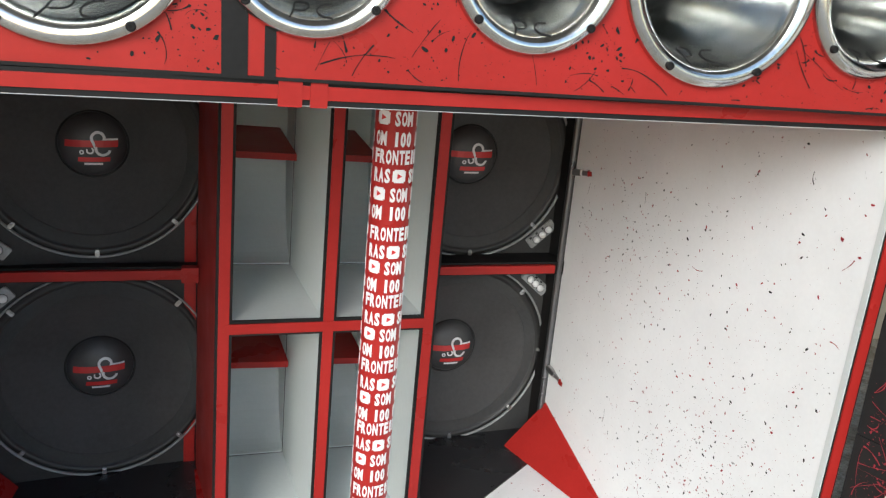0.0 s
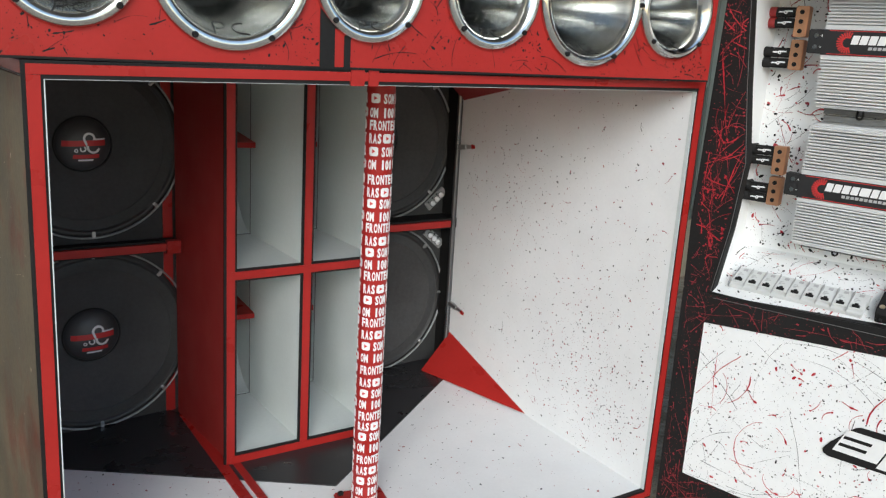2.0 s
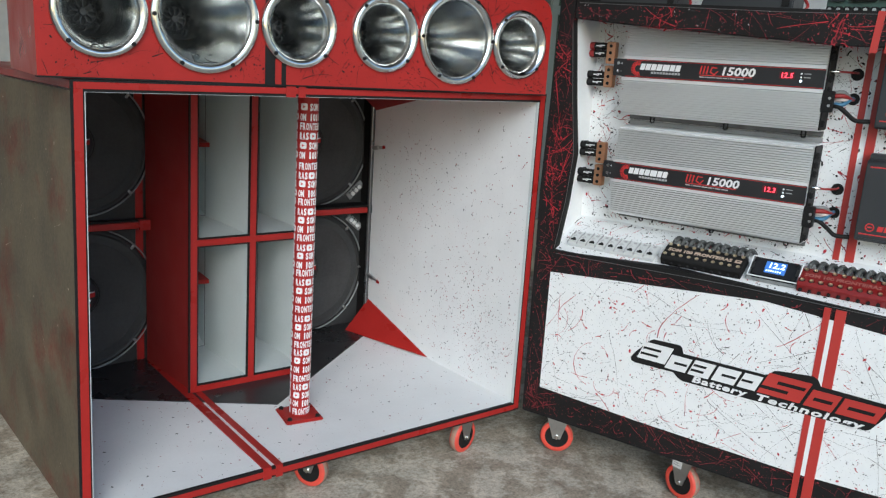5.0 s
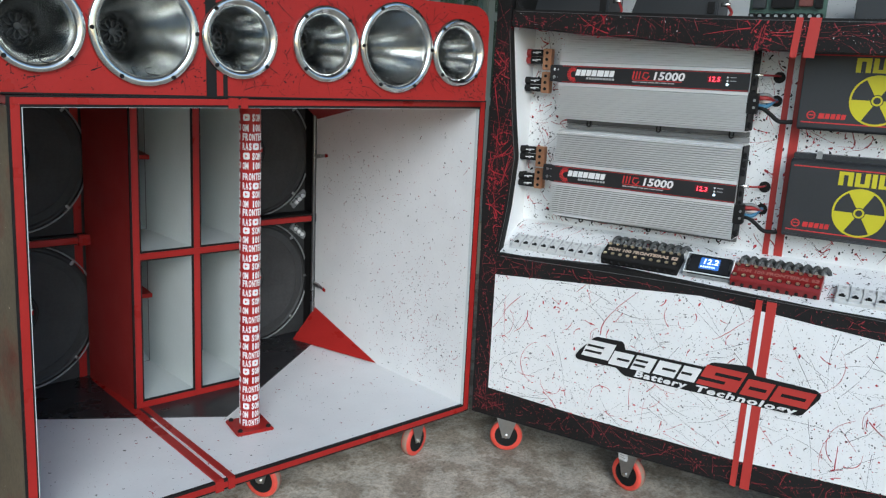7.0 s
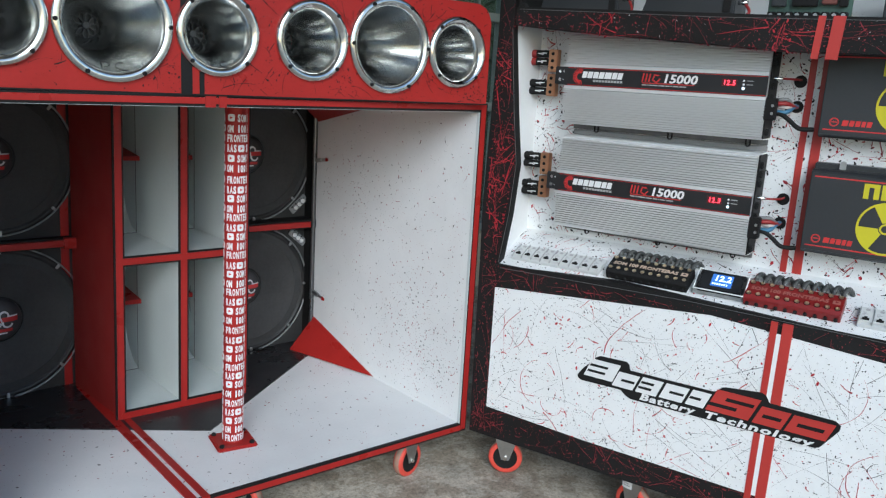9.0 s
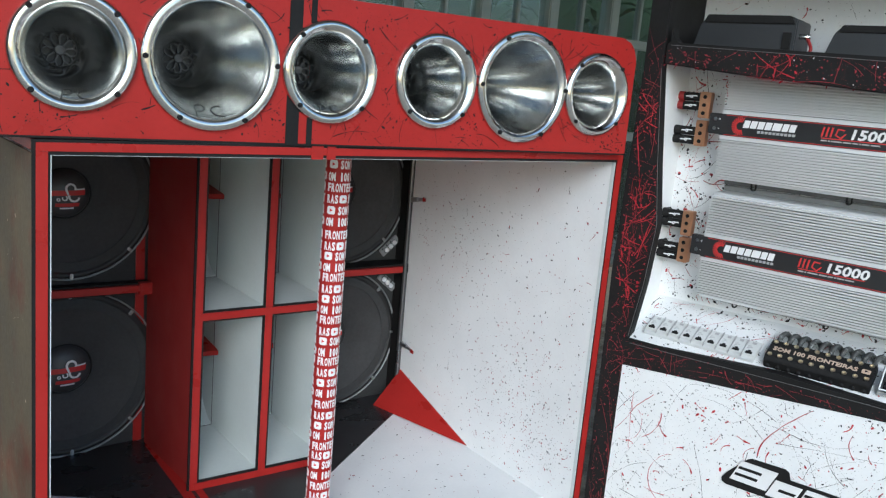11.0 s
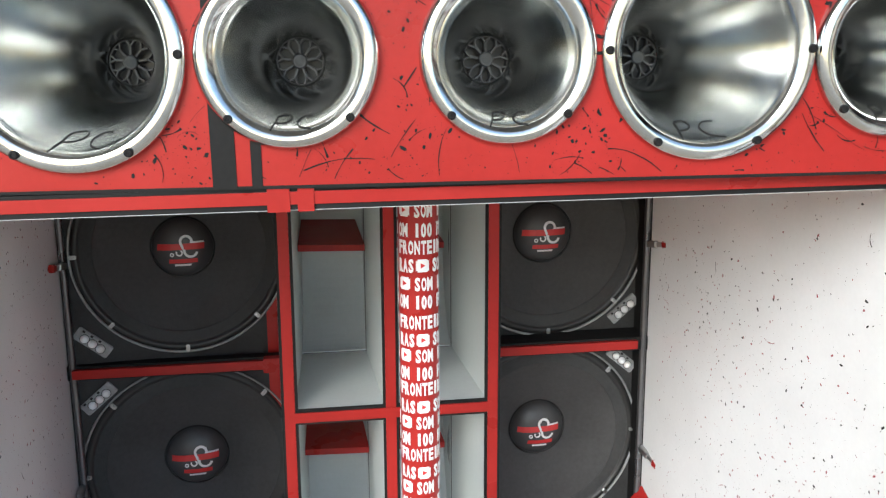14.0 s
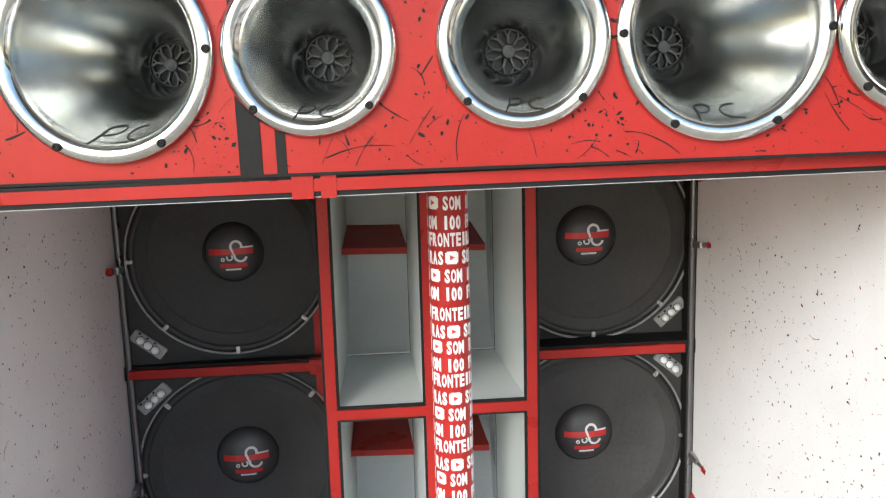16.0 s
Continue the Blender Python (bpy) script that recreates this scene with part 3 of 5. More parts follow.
    for dz, sg in ((0.065, 1), (-0.074, -1)):
        cx = 0.638 if side > 0 else -0.671
        lm = thing("light_module", pose(cx, baffle_y(cx) - 0.004, zm + dz + 0.005, 0, -40 * sg * side, 5.7 if side < 0 else 2.9), "clear plastic light module with three round lenses", "light module", "light modules")
        part("carrier", box(-0.045, 0.045, -0.006, 0.003, -0.016, 0.016, 0.002), CLEAR, lm)
        for k in range(3):
            part("lens", lathe([(0.0098, -0.006), (0.0095, -0.010), (0.006, -0.015), (0, -0.0165)], 16, pose(-0.020 + 0.021 * k, 0, -0.002)), LENS, lm, "clear round lens", smooth=True)
            part("lens_seat", ring(-0.020 + 0.021 * k, -0.002, 0.0098, 0.0112, -0.0072, -0.006, 18), GREY, lm)
            part("contact", box(-0.034 + 0.021 * k, -0.028 + 0.021 * k, -0.0072, -0.006, 0.0095, 0.0145), BLACK, lm)

CAP_SHAPE = [(0, 0.022), (0.024, 0.023), (0.043, 0.028), (0.058, 0.036), (0.066, 0.046), (0.08, 0.06)]


def on_cap(bm):
    """Lays a flat print over the domed cap."""
    bmesh.ops.subdivide_edges(bm, edges=[e for e in bm.edges if e.calc_length() > 0.012], cuts=6, use_grid_fill=True)
    for v in bm.verts:
        r = math.hypot(v.co.x, v.co.z)
        for (ra, ya), (rb, yb) in zip(CAP_SHAPE, CAP_SHAPE[1:]):
            if ra <= r < rb:
                v.co.y = ya + (yb - ya) * (r - ra) / (rb - ra) + (-0.0012 if v.co.y < -0.0005 else 0.001)
                break
    return bm


def sub_pose(x, z):
    return pose(square_off(x, z), baffle_y(x), z, 0, 0, 5.7 if x < 0 else 2.9) @ Matrix.Scale(1.055, 4)


settle(cab)
d0 = None
for x, z in SUBS:
    if d0 is not None:
        copy_thing(d0, sub_pose(x, z))
        continue
    d0 = d = thing("subwoofer_driver", sub_pose(x, z), "large black paper-cone subwoofer with thin bright rim and printed dust cap", "speaker", "subwoofers")
    part("rim", lathe([(0.232, 0.0), (0.2345, -0.006), (0.2325, -0.009), (0.2300, -0.006), (0.2295, 0)], 96), THIN, d, "thin pale rim", smooth=True)
    part("frame", lathe([(0.2295, -0.003), (0.224, -0.008), (0.217, -0.009), (0.213, -0.004)], 96), RUBBER, d, smooth=True)
    part("surround", lathe([(0.213, -0.004)] + [(0.213 - 0.0035 * k, -0.003 + (0.004 if k % 2 else -0.003)) for k in range(1, 9)] + [(0.184, 0.0)], 96), CONE, d, smooth=True)
    part("cone", lathe([(0.184, 0.0), (0.15, 0.018), (0.11, 0.036), (0.066, 0.052)], 96), CONE, d, smooth=True)
    part("dust_cap", lathe([(0.068, 0.053), (0.066, 0.046), (0.058, 0.036), (0.043, 0.028), (0.024, 0.023), (0, 0.022)], 64), CAP, d, "glossy black dust cap", smooth=True)
    part("clamp_ring", lathe([(0.07, 0.053), (0.0715, 0.049), (0.069, 0.047)], 64), RUBBER, d, smooth=True)
    part("printed_band", on_cap(slab(-0.054, -0.002, 0.102, 0.014, 0.0, 0.1)), PRINT_R, d, "red printed band")
    part("printed_band", on_cap(slab(-0.030, -0.033, 0.062, 0.0095, 0.0, 0.1)), PRINT_R, d, "red printed band")
    bm = ring(0.010, 0.0165, 0.0095, 0.0150, -0.0012, 0, 24, -15, 205)
    bm = ring(0.019, -0.005, 0.0110, 0.0165, -0.0012, 0, 24, 165, 345, bm=bm)
    bm = prism([(-0.0045, 0.012), (0.0012, 0.0125), (0.0085, -0.005), (0.0028, -0.006)], -0.0012, 0, bm=bm)
    bm = slab(0.018, 0.0125, 0.030, 0.0036, 0.0, 0.3, bm=bm)
    part("printed_mark", on_cap(bm), PRINT_W, d, "white printed swirl")
    part("printed_mark", on_cap(ring(-0.006, -0.009, 0.0045, 0.0078, -0.0012, 0, 18, 150, 420)), PRINT_W, d, "small white printed loop")
    part("printed_mark", on_cap(ring(-0.022, -0.013, 0.0022, 0.0048, -0.0012, 0, 14)), PRINT_W, d, "small white printed loop")
    part("printed_mark", on_cap(slab(-0.018, -0.040, 0.036, 0.0042, 0.0, 0.1)), PRINT_W, d, "small white printed bar")
    for k in range(8):
        a = 2 * math.pi * k / 8
        m = pose(0.2215 * math.sin(a), -0.008, 0.2215 * math.cos(a), 0, math.degrees(a), 0) @ Matrix.Diagonal((0.72, 0.8, 0.8, 1))
        part("clip", box(-0.006, 0.006, -0.006, 0.002, -0.008, 0.011, 0.002, m=m, bm=lathe([(0.0045, -0.006), (0.004, -0.011), (0, -0.011)], 8, m)), STEEL, d, "small steel mounting clip")

# ---- four-cell horn unit ----
UY = 0.599
unit = thing("horn_unit", pose(0, 0, 0), "red-framed white four-cell bass horn standing between the subwoofers", "speaker horn")
UL, UM, UR = -0.201, 0.002, 0.212
part("side_board", prism([(UL, UY), (UL + 0.012, UY), (-0.234, 0.95), (-0.247, 0.95)], ZF + 0.004, ZT, axes="xy"), RED_DARK, unit, "dark red side board")
part("side_board", prism([(UR, UY), (UR - 0.012, UY), (0.218, DEEP), (0.232, DEEP)], ZF + 0.004, ZT, axes="xy"), RED_DARK, unit, "dark red side board")
ZC = (ZF + 0.014, 0.694, ZT - 0.006)
for x in (UL, UM, UR):
    part("upright_bar", box(x - 0.016, x + 0.016, UY - 0.008, UY, ZF + 0.004, ZT, 0.0005), BLACK, unit, "black bar edge")
    part("upright_bar", box(x - 0.0105, x + 0.0105, UY - 0.0105, UY - 0.008, ZF + 0.004, ZT, 0.0005), RED, unit, "red bar face")
for z in ZC:
    part("cross_bar", box(UL, UR, UY - 0.0075, UY - 0.0005, z - 0.016, z + 0.016, 0.0005), BLACK, unit, "black bar edge")
    part("cross_bar", box(UL, UR, UY - 0.0112, UY - 0.0078, z - 0.0105, z + 0.0105, 0.0005), RED, unit, "red bar face")
for x0, x1, sg in ((UL + 0.012, UM - 0.012, -1), (UM + 0.012, UR - 0.012, 1)):
    for z0, z1 in ((ZC[0] + 0.014, ZC[1] - 0.014), (ZC[1] + 0.014, ZC[2] - 0.014)):
        yb, yf = 1.10, 0.937
        part("cell_wall", prism([(x0 - 0.006, UY), (x0, UY), (x0 - 0.004, yb), (x0 - 0.010, yb)], z0 - 0.004, z1 + 0.004, axes="xy"), CELL, unit)
        part("cell_wall", prism([(x1 + 0.006, UY), (x1, UY), (x1 - 0.026, yf), (x1 - 0.026, yb), (x1 - 0.012, yb), (x1 + 0.004, yf)], z0 - 0.004, z1 + 0.004, axes="xy"), CELL, unit)
        prof = [(UY, z0), (yf, z0 + 0.002), (yf + 0.001, z0 + 0.006)] + [(yf + (yb - yf) * math.sin(radians(a)), z0 + 0.006 + 0.25 * (1 - math.cos(radians(a)))) for a in range(6, 91, 6)] + [(yb, z1 + 0.002), (UY, z1 + 0.002),
                (UY, z1 + 0.006), (yb + 0.01, z1 + 0.006), (yb + 0.01, z0 - 0.004), (UY, z0 - 0.004)]
        bm = prism(prof, x0 - 0.004, x1 + 0.004, axes="yz")
        part("cell_lining", bm, CELL, unit, "white curved horn lining")
        part("floor_seam", box(x0, x1 - 0.02, yf - 0.0012, yf + 0.0006, z0 + 0.002, z0 + 0.0036), EDGE_GREY, unit, "thin grey joint")
        part("wall_seam", box(x1 - 0.0275, x1 - 0.0255, yf - 0.0012, yf + 0.0006, z0 + 0.003, z1), EDGE_GREY, unit, "thin grey joint")
        zp = z0 + 0.274
        xe = x1 - (0.022 if sg < 0 else 0.045)
        bm = prism([(0.895, zp - 0.009), (0.895, zp + 0.006), (yb - 0.002, zp + 0.033), (yb - 0.002, zp + 0.018)], x0 - 0.002, xe, axes="yz")
        for v in bm.verts:
            if v.co.x > xe - 0.001:
                v.co.z -= 0.004
                v.co.x -= 0.004 if v.co.y < 1.0 else 0.022
        part("throat_plate", bm, RED, unit, "red sloping throat plate")

settle(unit)

# ---- printed column ----
post = thing("support_column", pose(0.026, 0.268, ZF, 0, 0.45), "round red steel column wrapped in white printed lettering, bolted to the cabinet floor", "column")
part("tube", lathe([(0.0312, 0.008), (0.0312, 1.030)], 48, pose(0, 0, 0, 90) @ Matrix.Scale(-1, 4, (0, 1, 0)) @ Matrix.Scale(-1, 4, (0, 1, 0))), RED, post, smooth=True)
plate = part("base_plate", box(-0.061, 0.061, -0.061, 0.061, -0.001, 0.010, 0.004, m=pose(0, 0, 0, 0, 0, -8)), RED, post, "red square base plate")
for sx in (-1, 1):
    for sy in (-1, 1):
        part("bolt", lathe([(0.008, 0.0), (0.008, -0.006), (0.005, -0.009), (0, -0.009)], 6, pose(0, 0, 0, 0, 0, -8) @ pose(sx * 0.046, sy * 0.046, 0.009, 90, 0, 0) @ Matrix.Rotation(math.pi, 4, "X")), BLACK, plate, "black bolt head")
WORDS, RC, AROUND = "SOM 100 FRONTEIRAS#__", 0.0315, 20
ADV = 2 * math.pi * RC / AROUND


def printed_row(start):
    """One line of lettering bent round the column; # is a rounded tag two letters wide with a play triangle."""
    bm, hole = bmesh.new(), bmesh.new()
    for k in range(AROUND - 1):
        ch = WORDS[(start + k) % 21]
        if ch in " _":
            continue
        if ch == "#":
            w, h = ADV * 2.05, 0.0200
            own = bmesh.new()
            n = 8
            for s in range(n):
                x0, x1 = -w / 2 + w * s / n, -w / 2 + w * (s + 1) / n
                lo = 0.0022 if s in (0, n - 1) else 0.0
                join(own, prism([(x0, lo), (x1, lo), (x1, h - lo), (x0, h - lo)], -0.0006, 0.0))
            tri = prism([(-0.0030, 0.0060), (0.0045, 0.0102), (-0.0030, 0.0144)], -0.0010, -0.0006)
            for v in tri.verts:
                v.co.x += (k + 1.3) * ADV
            join(hole, tri)
            for v in own.verts:
                v.co.x += (k + 1.3) * ADV
        else:
            own = letters(ch, 0.0280, 0.0011, 0, "CENTER", 0.0004)
            x0, x1 = min(v.co.x for v in own.verts), max(v.co.x for v in own.verts)
            fit_to = ADV * (0.42 if ch in "1I" else 0.98 if ch == "M" else 0.84)
            for v in own.verts:
                v.co.x = (v.co.x - (x0 + x1) / 2) * fit_to / (x1 - x0) + (k + 0.5) * ADV
        join(bm, own)
    for b in (bm, hole):
        for v in b.verts:
            g = v.co.x / RC - math.pi / 2 - 1.25
            rr = RC - v.co.y
            v.co = Vector((rr * math.cos(g), rr * math.sin(g), v.co.z))
    return bm, hole


protos = []
for start in (18, 1, 8, 15):
    bm, hole = printed_row(start)
    protos.append((bm, hole))
metas = []
for bm, hole in protos:
    pair = []
    for b, m in ((bm, PRINT_W), (hole, PRINT_R)):
        me = bpy.data.meshes.new("lettering")
        b.to_mesh(me)
        b.free()
        me.materials.append(m)
        pair.append(me)
    metas.append(pair)
ROWS = (1.164, 1.134, 1.1075, 1.079, 1.0505, 1.022, 0.9895, 0.961, 0.9355, 0.9065, 0.881, 0.851, 0.8245, 0.7965, 0.770, 0.739, 0.713, 0.684,
        0.659, 0.629, 0.601, 0.572, 0.542, 0.511, 0.483, 0.455, 0.426, 0.399, 0.372, 0.342, 0.312, 0.283, 0.255, 0.227, 0.199)
for k, z in enumerate(ROWS):
    pair = metas[k % 4]
    ob = new("lettering", pair[0])
    ob.parent, ob.location = post, (0, 0, z - ZF - 0.0102)
    if len(pair[1].polygons):
        tri = new("play_mark", pair[1])
        tri.parent = ob
# ---- horn box with six horns ----
HX0, HX1, HZ0, HZ1 = -0.738, 0.708, 0.0, 0.290
HB = pose(0, -0.010, 1.2345, 0, -0.05, -1.9)
HORNS = ((-0.608, 0.103, 0), (-0.373, 0.1285, 1), (-0.135, 0.105, 0), (0.1145, 0.105, 0), (0.351, 0.1305, 1), (0.584, 0.103, 0))
hb = thing("horn_box", HB, "long red box with black spatter and stripes, holding six horns", "speaker box")
HZC = 0.1455
cuts = [HX0] + [(a[0] + b[0] + (a[1] - b[1])) / 2 for a, b in zip(HORNS, HORNS[1:])] + [HX1]
bm = bmesh.new()
for i, (x, r, big) in enumerate(HORNS):
    a, b = cuts[i], cuts[i + 1]
    outline = [(a, HZ0), (b, HZ0), (b, HZ1), (a, HZ1)]
    if i == 5:
        outline = [(a, HZ0), (b, HZ0)] + arc(b - 0.06, HZ1 - 0.06, 0.06, 0, 90, 8) + [(a, HZ1)]
    if i == 0:
        outline = [(a, HZ0), (b, HZ0), (b, HZ1)] + arc(a + 0.06, HZ1 - 0.06, 0.06, 90, 180, 8)
    hole_plate(outline, x, HZC + (0.003 if big else 0), r * 0.94, 0, 0.018, bm=bm)
bmesh.ops.remove_doubles(bm, verts=bm.verts[:], dist=0.0002)
part("front_board", bm, RED, hb, "red front board with six round holes")
body = [(HX0, HZ0), (HX1, HZ0)] + arc(HX1 - 0.06, HZ1 - 0.06, 0.06, 0, 90, 8) + arc(HX0 + 0.06, HZ1 - 0.06, 0.06, 90, 180, 8)
bm = bmesh.new()
front = [bm.verts.new((x, 0.018, z)) for x, z in body]
rear = [bm.verts.new((x, 0.42, z)) for x, z in body]
for i in range(len(body)):
    j = (i + 1) % len(body)
    bm.faces.new((front[i], front[j], rear[j], rear[i]))
bm.faces.new(rear)
bmesh.ops.recalc_face_normals(bm, faces=bm.faces[:])
part("shell", bm, RED, hb)
# black strip draws the shaded gap between horn box and cabinet
part("base_lip", box(HX0, HX1, -0.001, 0.03, -0.0025, 0.0015, 0.0005), BLACK, hb, "black strip for the shaded gap under the box")
for x0, x1 in ((-0.226, -0.199), (-0.182, -0.170)):
    dz = [math.sqrt(max(0.096 ** 2 - (x + 0.136) ** 2, 0)) for x in (x0, x1)]
    part("black_stripe", prism([(x0, 0.0), (x1, 0.0), (x1, HZC - dz[1]), (x0, HZC - dz[0])], -0.0012, 0.0005), BLACK, hb)
    part("black_stripe", prism([(x0, HZC + dz[0]), (x1, HZC + dz[1]), (x1, HZ1 - 0.001), (x0, HZ1 - 0.001)], -0.0012, 0.0005), BLACK, hb)


def off_horns(x, z):
    if not (HX0 + 0.01 < x < HX1 - 0.01 and 0.005 < z < HZ1 - 0.01):
        return False
    return all((x - hx) ** 2 + (z - HZC) ** 2 > (r * 0.97) ** 2 for hx, r, big in HORNS)


part("spatter", spatter(5, lambda x, z: ((x, 0, z), (0, -1, 0)), off_horns, HX0, HX1, 0, HZ1, drops=2000, strokes=200, flicks=110, big=0.0022, width=0.0009, length=0.06, cluster=[(-0.65, 0.05, 0.04), (-0.25, 0.03, 0.04), (0.0, 0.04, 0.05), (0.2, 0.05, 0.04), (0.46, 0.04, 0.05), (0.65, 0.03, 0.03), (-0.02, 0.25, 0.04), (0.45, 0.25, 0.05)]), BLACK, hb, "black thrown paint", kind="stuff")

made = {}
for x, r, big in HORNS:
    m = HB @ pose(x, 0, HZC + (0.003 if big else 0))
    if big in made:
        copy_thing(made[big], m)
        continue
    hn = made[big] = thing("horn", m, "large round polished aluminium horn with dark throat" if big else "small round polished aluminium horn with wide rolled flange", "horn", "horns")
    prof = [(1.0, 0.0), (1.0, -0.006), (0.985, -0.010), (0.95, -0.012)]
    if big:
        prof += [(0.90, -0.0125), (0.86, -0.0105), (0.83, -0.006), (0.81, 0.001), (0.795, 0.008)]
    else:
        prof = [(1.0, 0.0), (1.0, -0.004), (0.985, -0.008), (0.955, -0.0115), (0.91, -0.0135), (0.86, -0.0125), (0.80, -0.008), (0.745, 0.0), (0.70, 0.010), (0.67, 0.020)]
    depth, throat = (0.25, 0.033) if big else (0.165, 0.033)
    pr = [(f * r, y) for f, y in prof]
    a, y0 = pr[-1]
    for k in range(1, 25):
        f = k / 24
        pr.append((throat + (a - throat) * (1 - f) ** (1.25 if big else 1.3), y0 + depth * f))
    part("flange", lathe(pr[:9], 96), RIM, hn, "dull silver rolled flange", smooth=True)
    part("bell", lathe(pr[8:], 96), BELL, hn, "spun aluminium bell narrowing to the throat", smooth=True)
    yb = pr[-1][1]
    tr = throat - 0.001
    plug = part("phase_plug", lathe([(tr, yb - 0.001), (tr - 0.001, yb - 0.003), (tr - 0.0028, yb - 0.001), (tr - 0.003, yb + 0.01)], 32, bm=lathe([(0.010, yb), (0.010, yb - 0.012), (0.0085, yb - 0.015), (0.006, yb - 0.014), (0, yb - 0.012)], 20)), THROAT, hn, "dark cast phase plug", smooth=True)
    for k in range(9):
        m = pose(0, 0, 0, 0, 40 * k, 0)
        part("spoke", box(-0.0019, 0.0019, yb - 0.009, yb + 0.003, 0.009, tr - 0.009, 0.0006, m=m, seg=1), THROAT, plug)
        for lean_to in (-1, 1):
            fork = m @ pose(0, 0, tr - 0.010, 0, 38 * lean_to, 0)
            part("spoke_fork", box(-0.0014, 0.0014, yb - 0.008, yb + 0.003, 0.0, 0.010, 0.0005, m=fork, seg=1), THROAT, plug)
    part("throat_back", disc(0, 0, throat + 0.004, yb + 0.011, yb + 0.013), GREY, hn)
    nb = 6 if big else 4
    for k in range(nb):
        ang = 2 * math.pi * (k + 0.5) / nb
        rb = r * (0.945 if big else 0.925)
        part("bolt", lathe([(0.0052, 0), (0.0052, -0.003), (0.0043, -0.005), (0.0026, -0.0052), (0.0022, -0.004), (0, -0.004)], 12, pose(rb * math.sin(ang), -0.0118, rb * math.cos(ang))), BLACK, hn, "black socket bolt")
    s, zl = r * 0.24, -0.74 * r if big else -0.72 * r

    def on_bell(x, z):
        rad = math.hypot(x * s, zl + z * s)
        for (ra, ya), (rb, yc) in zip(pr[4:], pr[5:]):
            if rb <= rad <= ra:
                return (x * s, ya + (yc - ya) * (ra - rad) / max(ra - rb, 1e-6) - 0.0006, zl + z * s)
        return (x * s, 0.0, zl + z * s)
    for pts in (((-0.9, -0.25), (-0.72, 0.05), (-0.6, 0.3), (-0.15, 0.34), (-0.02, 0.2), (-0.25, 0.04), (-0.68, 0.02)),
                ((0.95, 0.34), (0.6, 0.30), (0.3, 0.1), (0.4, -0.12), (0.9, -0.2))):
        part("engraved_mark", tube([on_bell(*p) for p in pts], 0.0012, 5), BLACK, hn, "dark engraved stroke")

# ---- castors ----
c0 = None


def castor(m, height):
    global c0
    if c0 is not None:
        return copy_thing(c0, m)
    c0 = c = thing("castor", m, "steel castor with a red tyre and black hub", "castor", "castors")
    wheel = part("wheel", lathe([(0.0, -0.012), (0.038, -0.012), (0.041, -0.014), (0.041, 0.014), (0.038, 0.012), (0.0, 0.012)], 40, pose(0, 0, 0.058)), BLACK, c, "black plastic hub")
    part("tyre", lathe([(0.041, -0.0155), (0.052, -0.0165), (0.0572, -0.012), (0.058, 0.0), (0.0572, 0.012), (0.052, 0.0165), (0.041, 0.0155)], 48, pose(0, 0, 0.058)), TYRE, wheel, "red polyurethane tyre", smooth=True)
    part("tread", lathe([(0.0568, -0.0105), (0.0582, -0.009), (0.0585, 0.0), (0.0582, 0.009), (0.0568, 0.0105)], 48, pose(0, 0, 0.058)), TREAD, wheel, "worn dusty tread", smooth=True)
    part("axle", lathe([(0, -0.026), (0.007, -0.026), (0.007, -0.02), (0.004, -0.02), (0.004, 0.024), (0, 0.024)], 12, pose(0, 0, 0.058)), CHROME, wheel)
    for y in (-0.0205, 0.0175):
        part("fork", prism([(-0.042, height), (0.042, height), (0.013, 0.050), (-0.013, 0.050)], y, y + 0.003, bevel=0.0008), STEEL, c)
    part("top_plate", box(-0.045, 0.045, -0.03, 0.03, height - 0.004, height + 0.0005, 0.001), STEEL, c)
    return c


CH = ZF - 0.03
for x, y, a in ((0.555, 0.070, 15), (0.0, 0.13, -60), (-0.56, 0.09, 15), (0.60, 0.93, 0), (-0.60, 0.93, 0)):
    castor(pose(x, y, 0, 0, 0, a), CH)

# ---- amplifier rack ----
RK = pose(0.76, -0.08, 0, 0, 0, -72.5)
RW, RD = 1.75, 0.55
rack = thing("amplifier_rack", RK, "black and white equipment rack spattered with red paint, standing on castors", "rack")
LOW = [(0.0, 0.256), (0.35, 0.244), (0.82, 0.24), (RW - 0.06, 0.28), (RW - 0.06, 0.655), (1.15, 0.682), (0.675, 0.716), (0.0, 0.663)]
part("lower_body", prism([(-0.062, 0.15), (0.83, 0.158), (RW, 0.175), (RW, 0.738), (1.15, 0.738), (0.4, 0.756), (-0.0, 0.738), (-0.066, 0.738)], 0, RD, bevel=0.002), BLACK, rack, "black lower carcass")
part("lower_panel", prism(LOW, -0.003, 0.001), WHITE, rack, "white front panel spattered red and black")
part("stile", prism([(-0.066, 0.738), (0.006, 0.738), (0.03, 0.90), (0.043, 1.06), (0.022, 1.22), (-0.004, 1.46), (-0.004, 1.74), (-0.055, 1.74), (-0.055, 1.45), (-0.07, 0.92)], 0, 0.03, bevel=0.002), BLACK, rack, "black upright post")
part("end_panel", box(-0.05, -0.03, 0.03, RD, 0.738, 1.74), BLACK, rack)
part("return_panel", box(-0.014, -0.004, 0.031, 0.19, 0.76, 1.5), WHITE, rack, "white inner side")
beam = part("beam", prism([(0.0, 1.472), (0.2, 1.456), (0.45, 1.440), (0.75, 1.420), (RW, 1.405), (RW, 1.492), (0.75, 1.507), (0.0, 1.526)], 0, 0.045, bevel=0.003), BLACK, rack, "black cross beam with red spatter")
part("shelf", box(-0.03, RW, 0.04, 0.45, 1.492, 1.505), BLACK, rack)
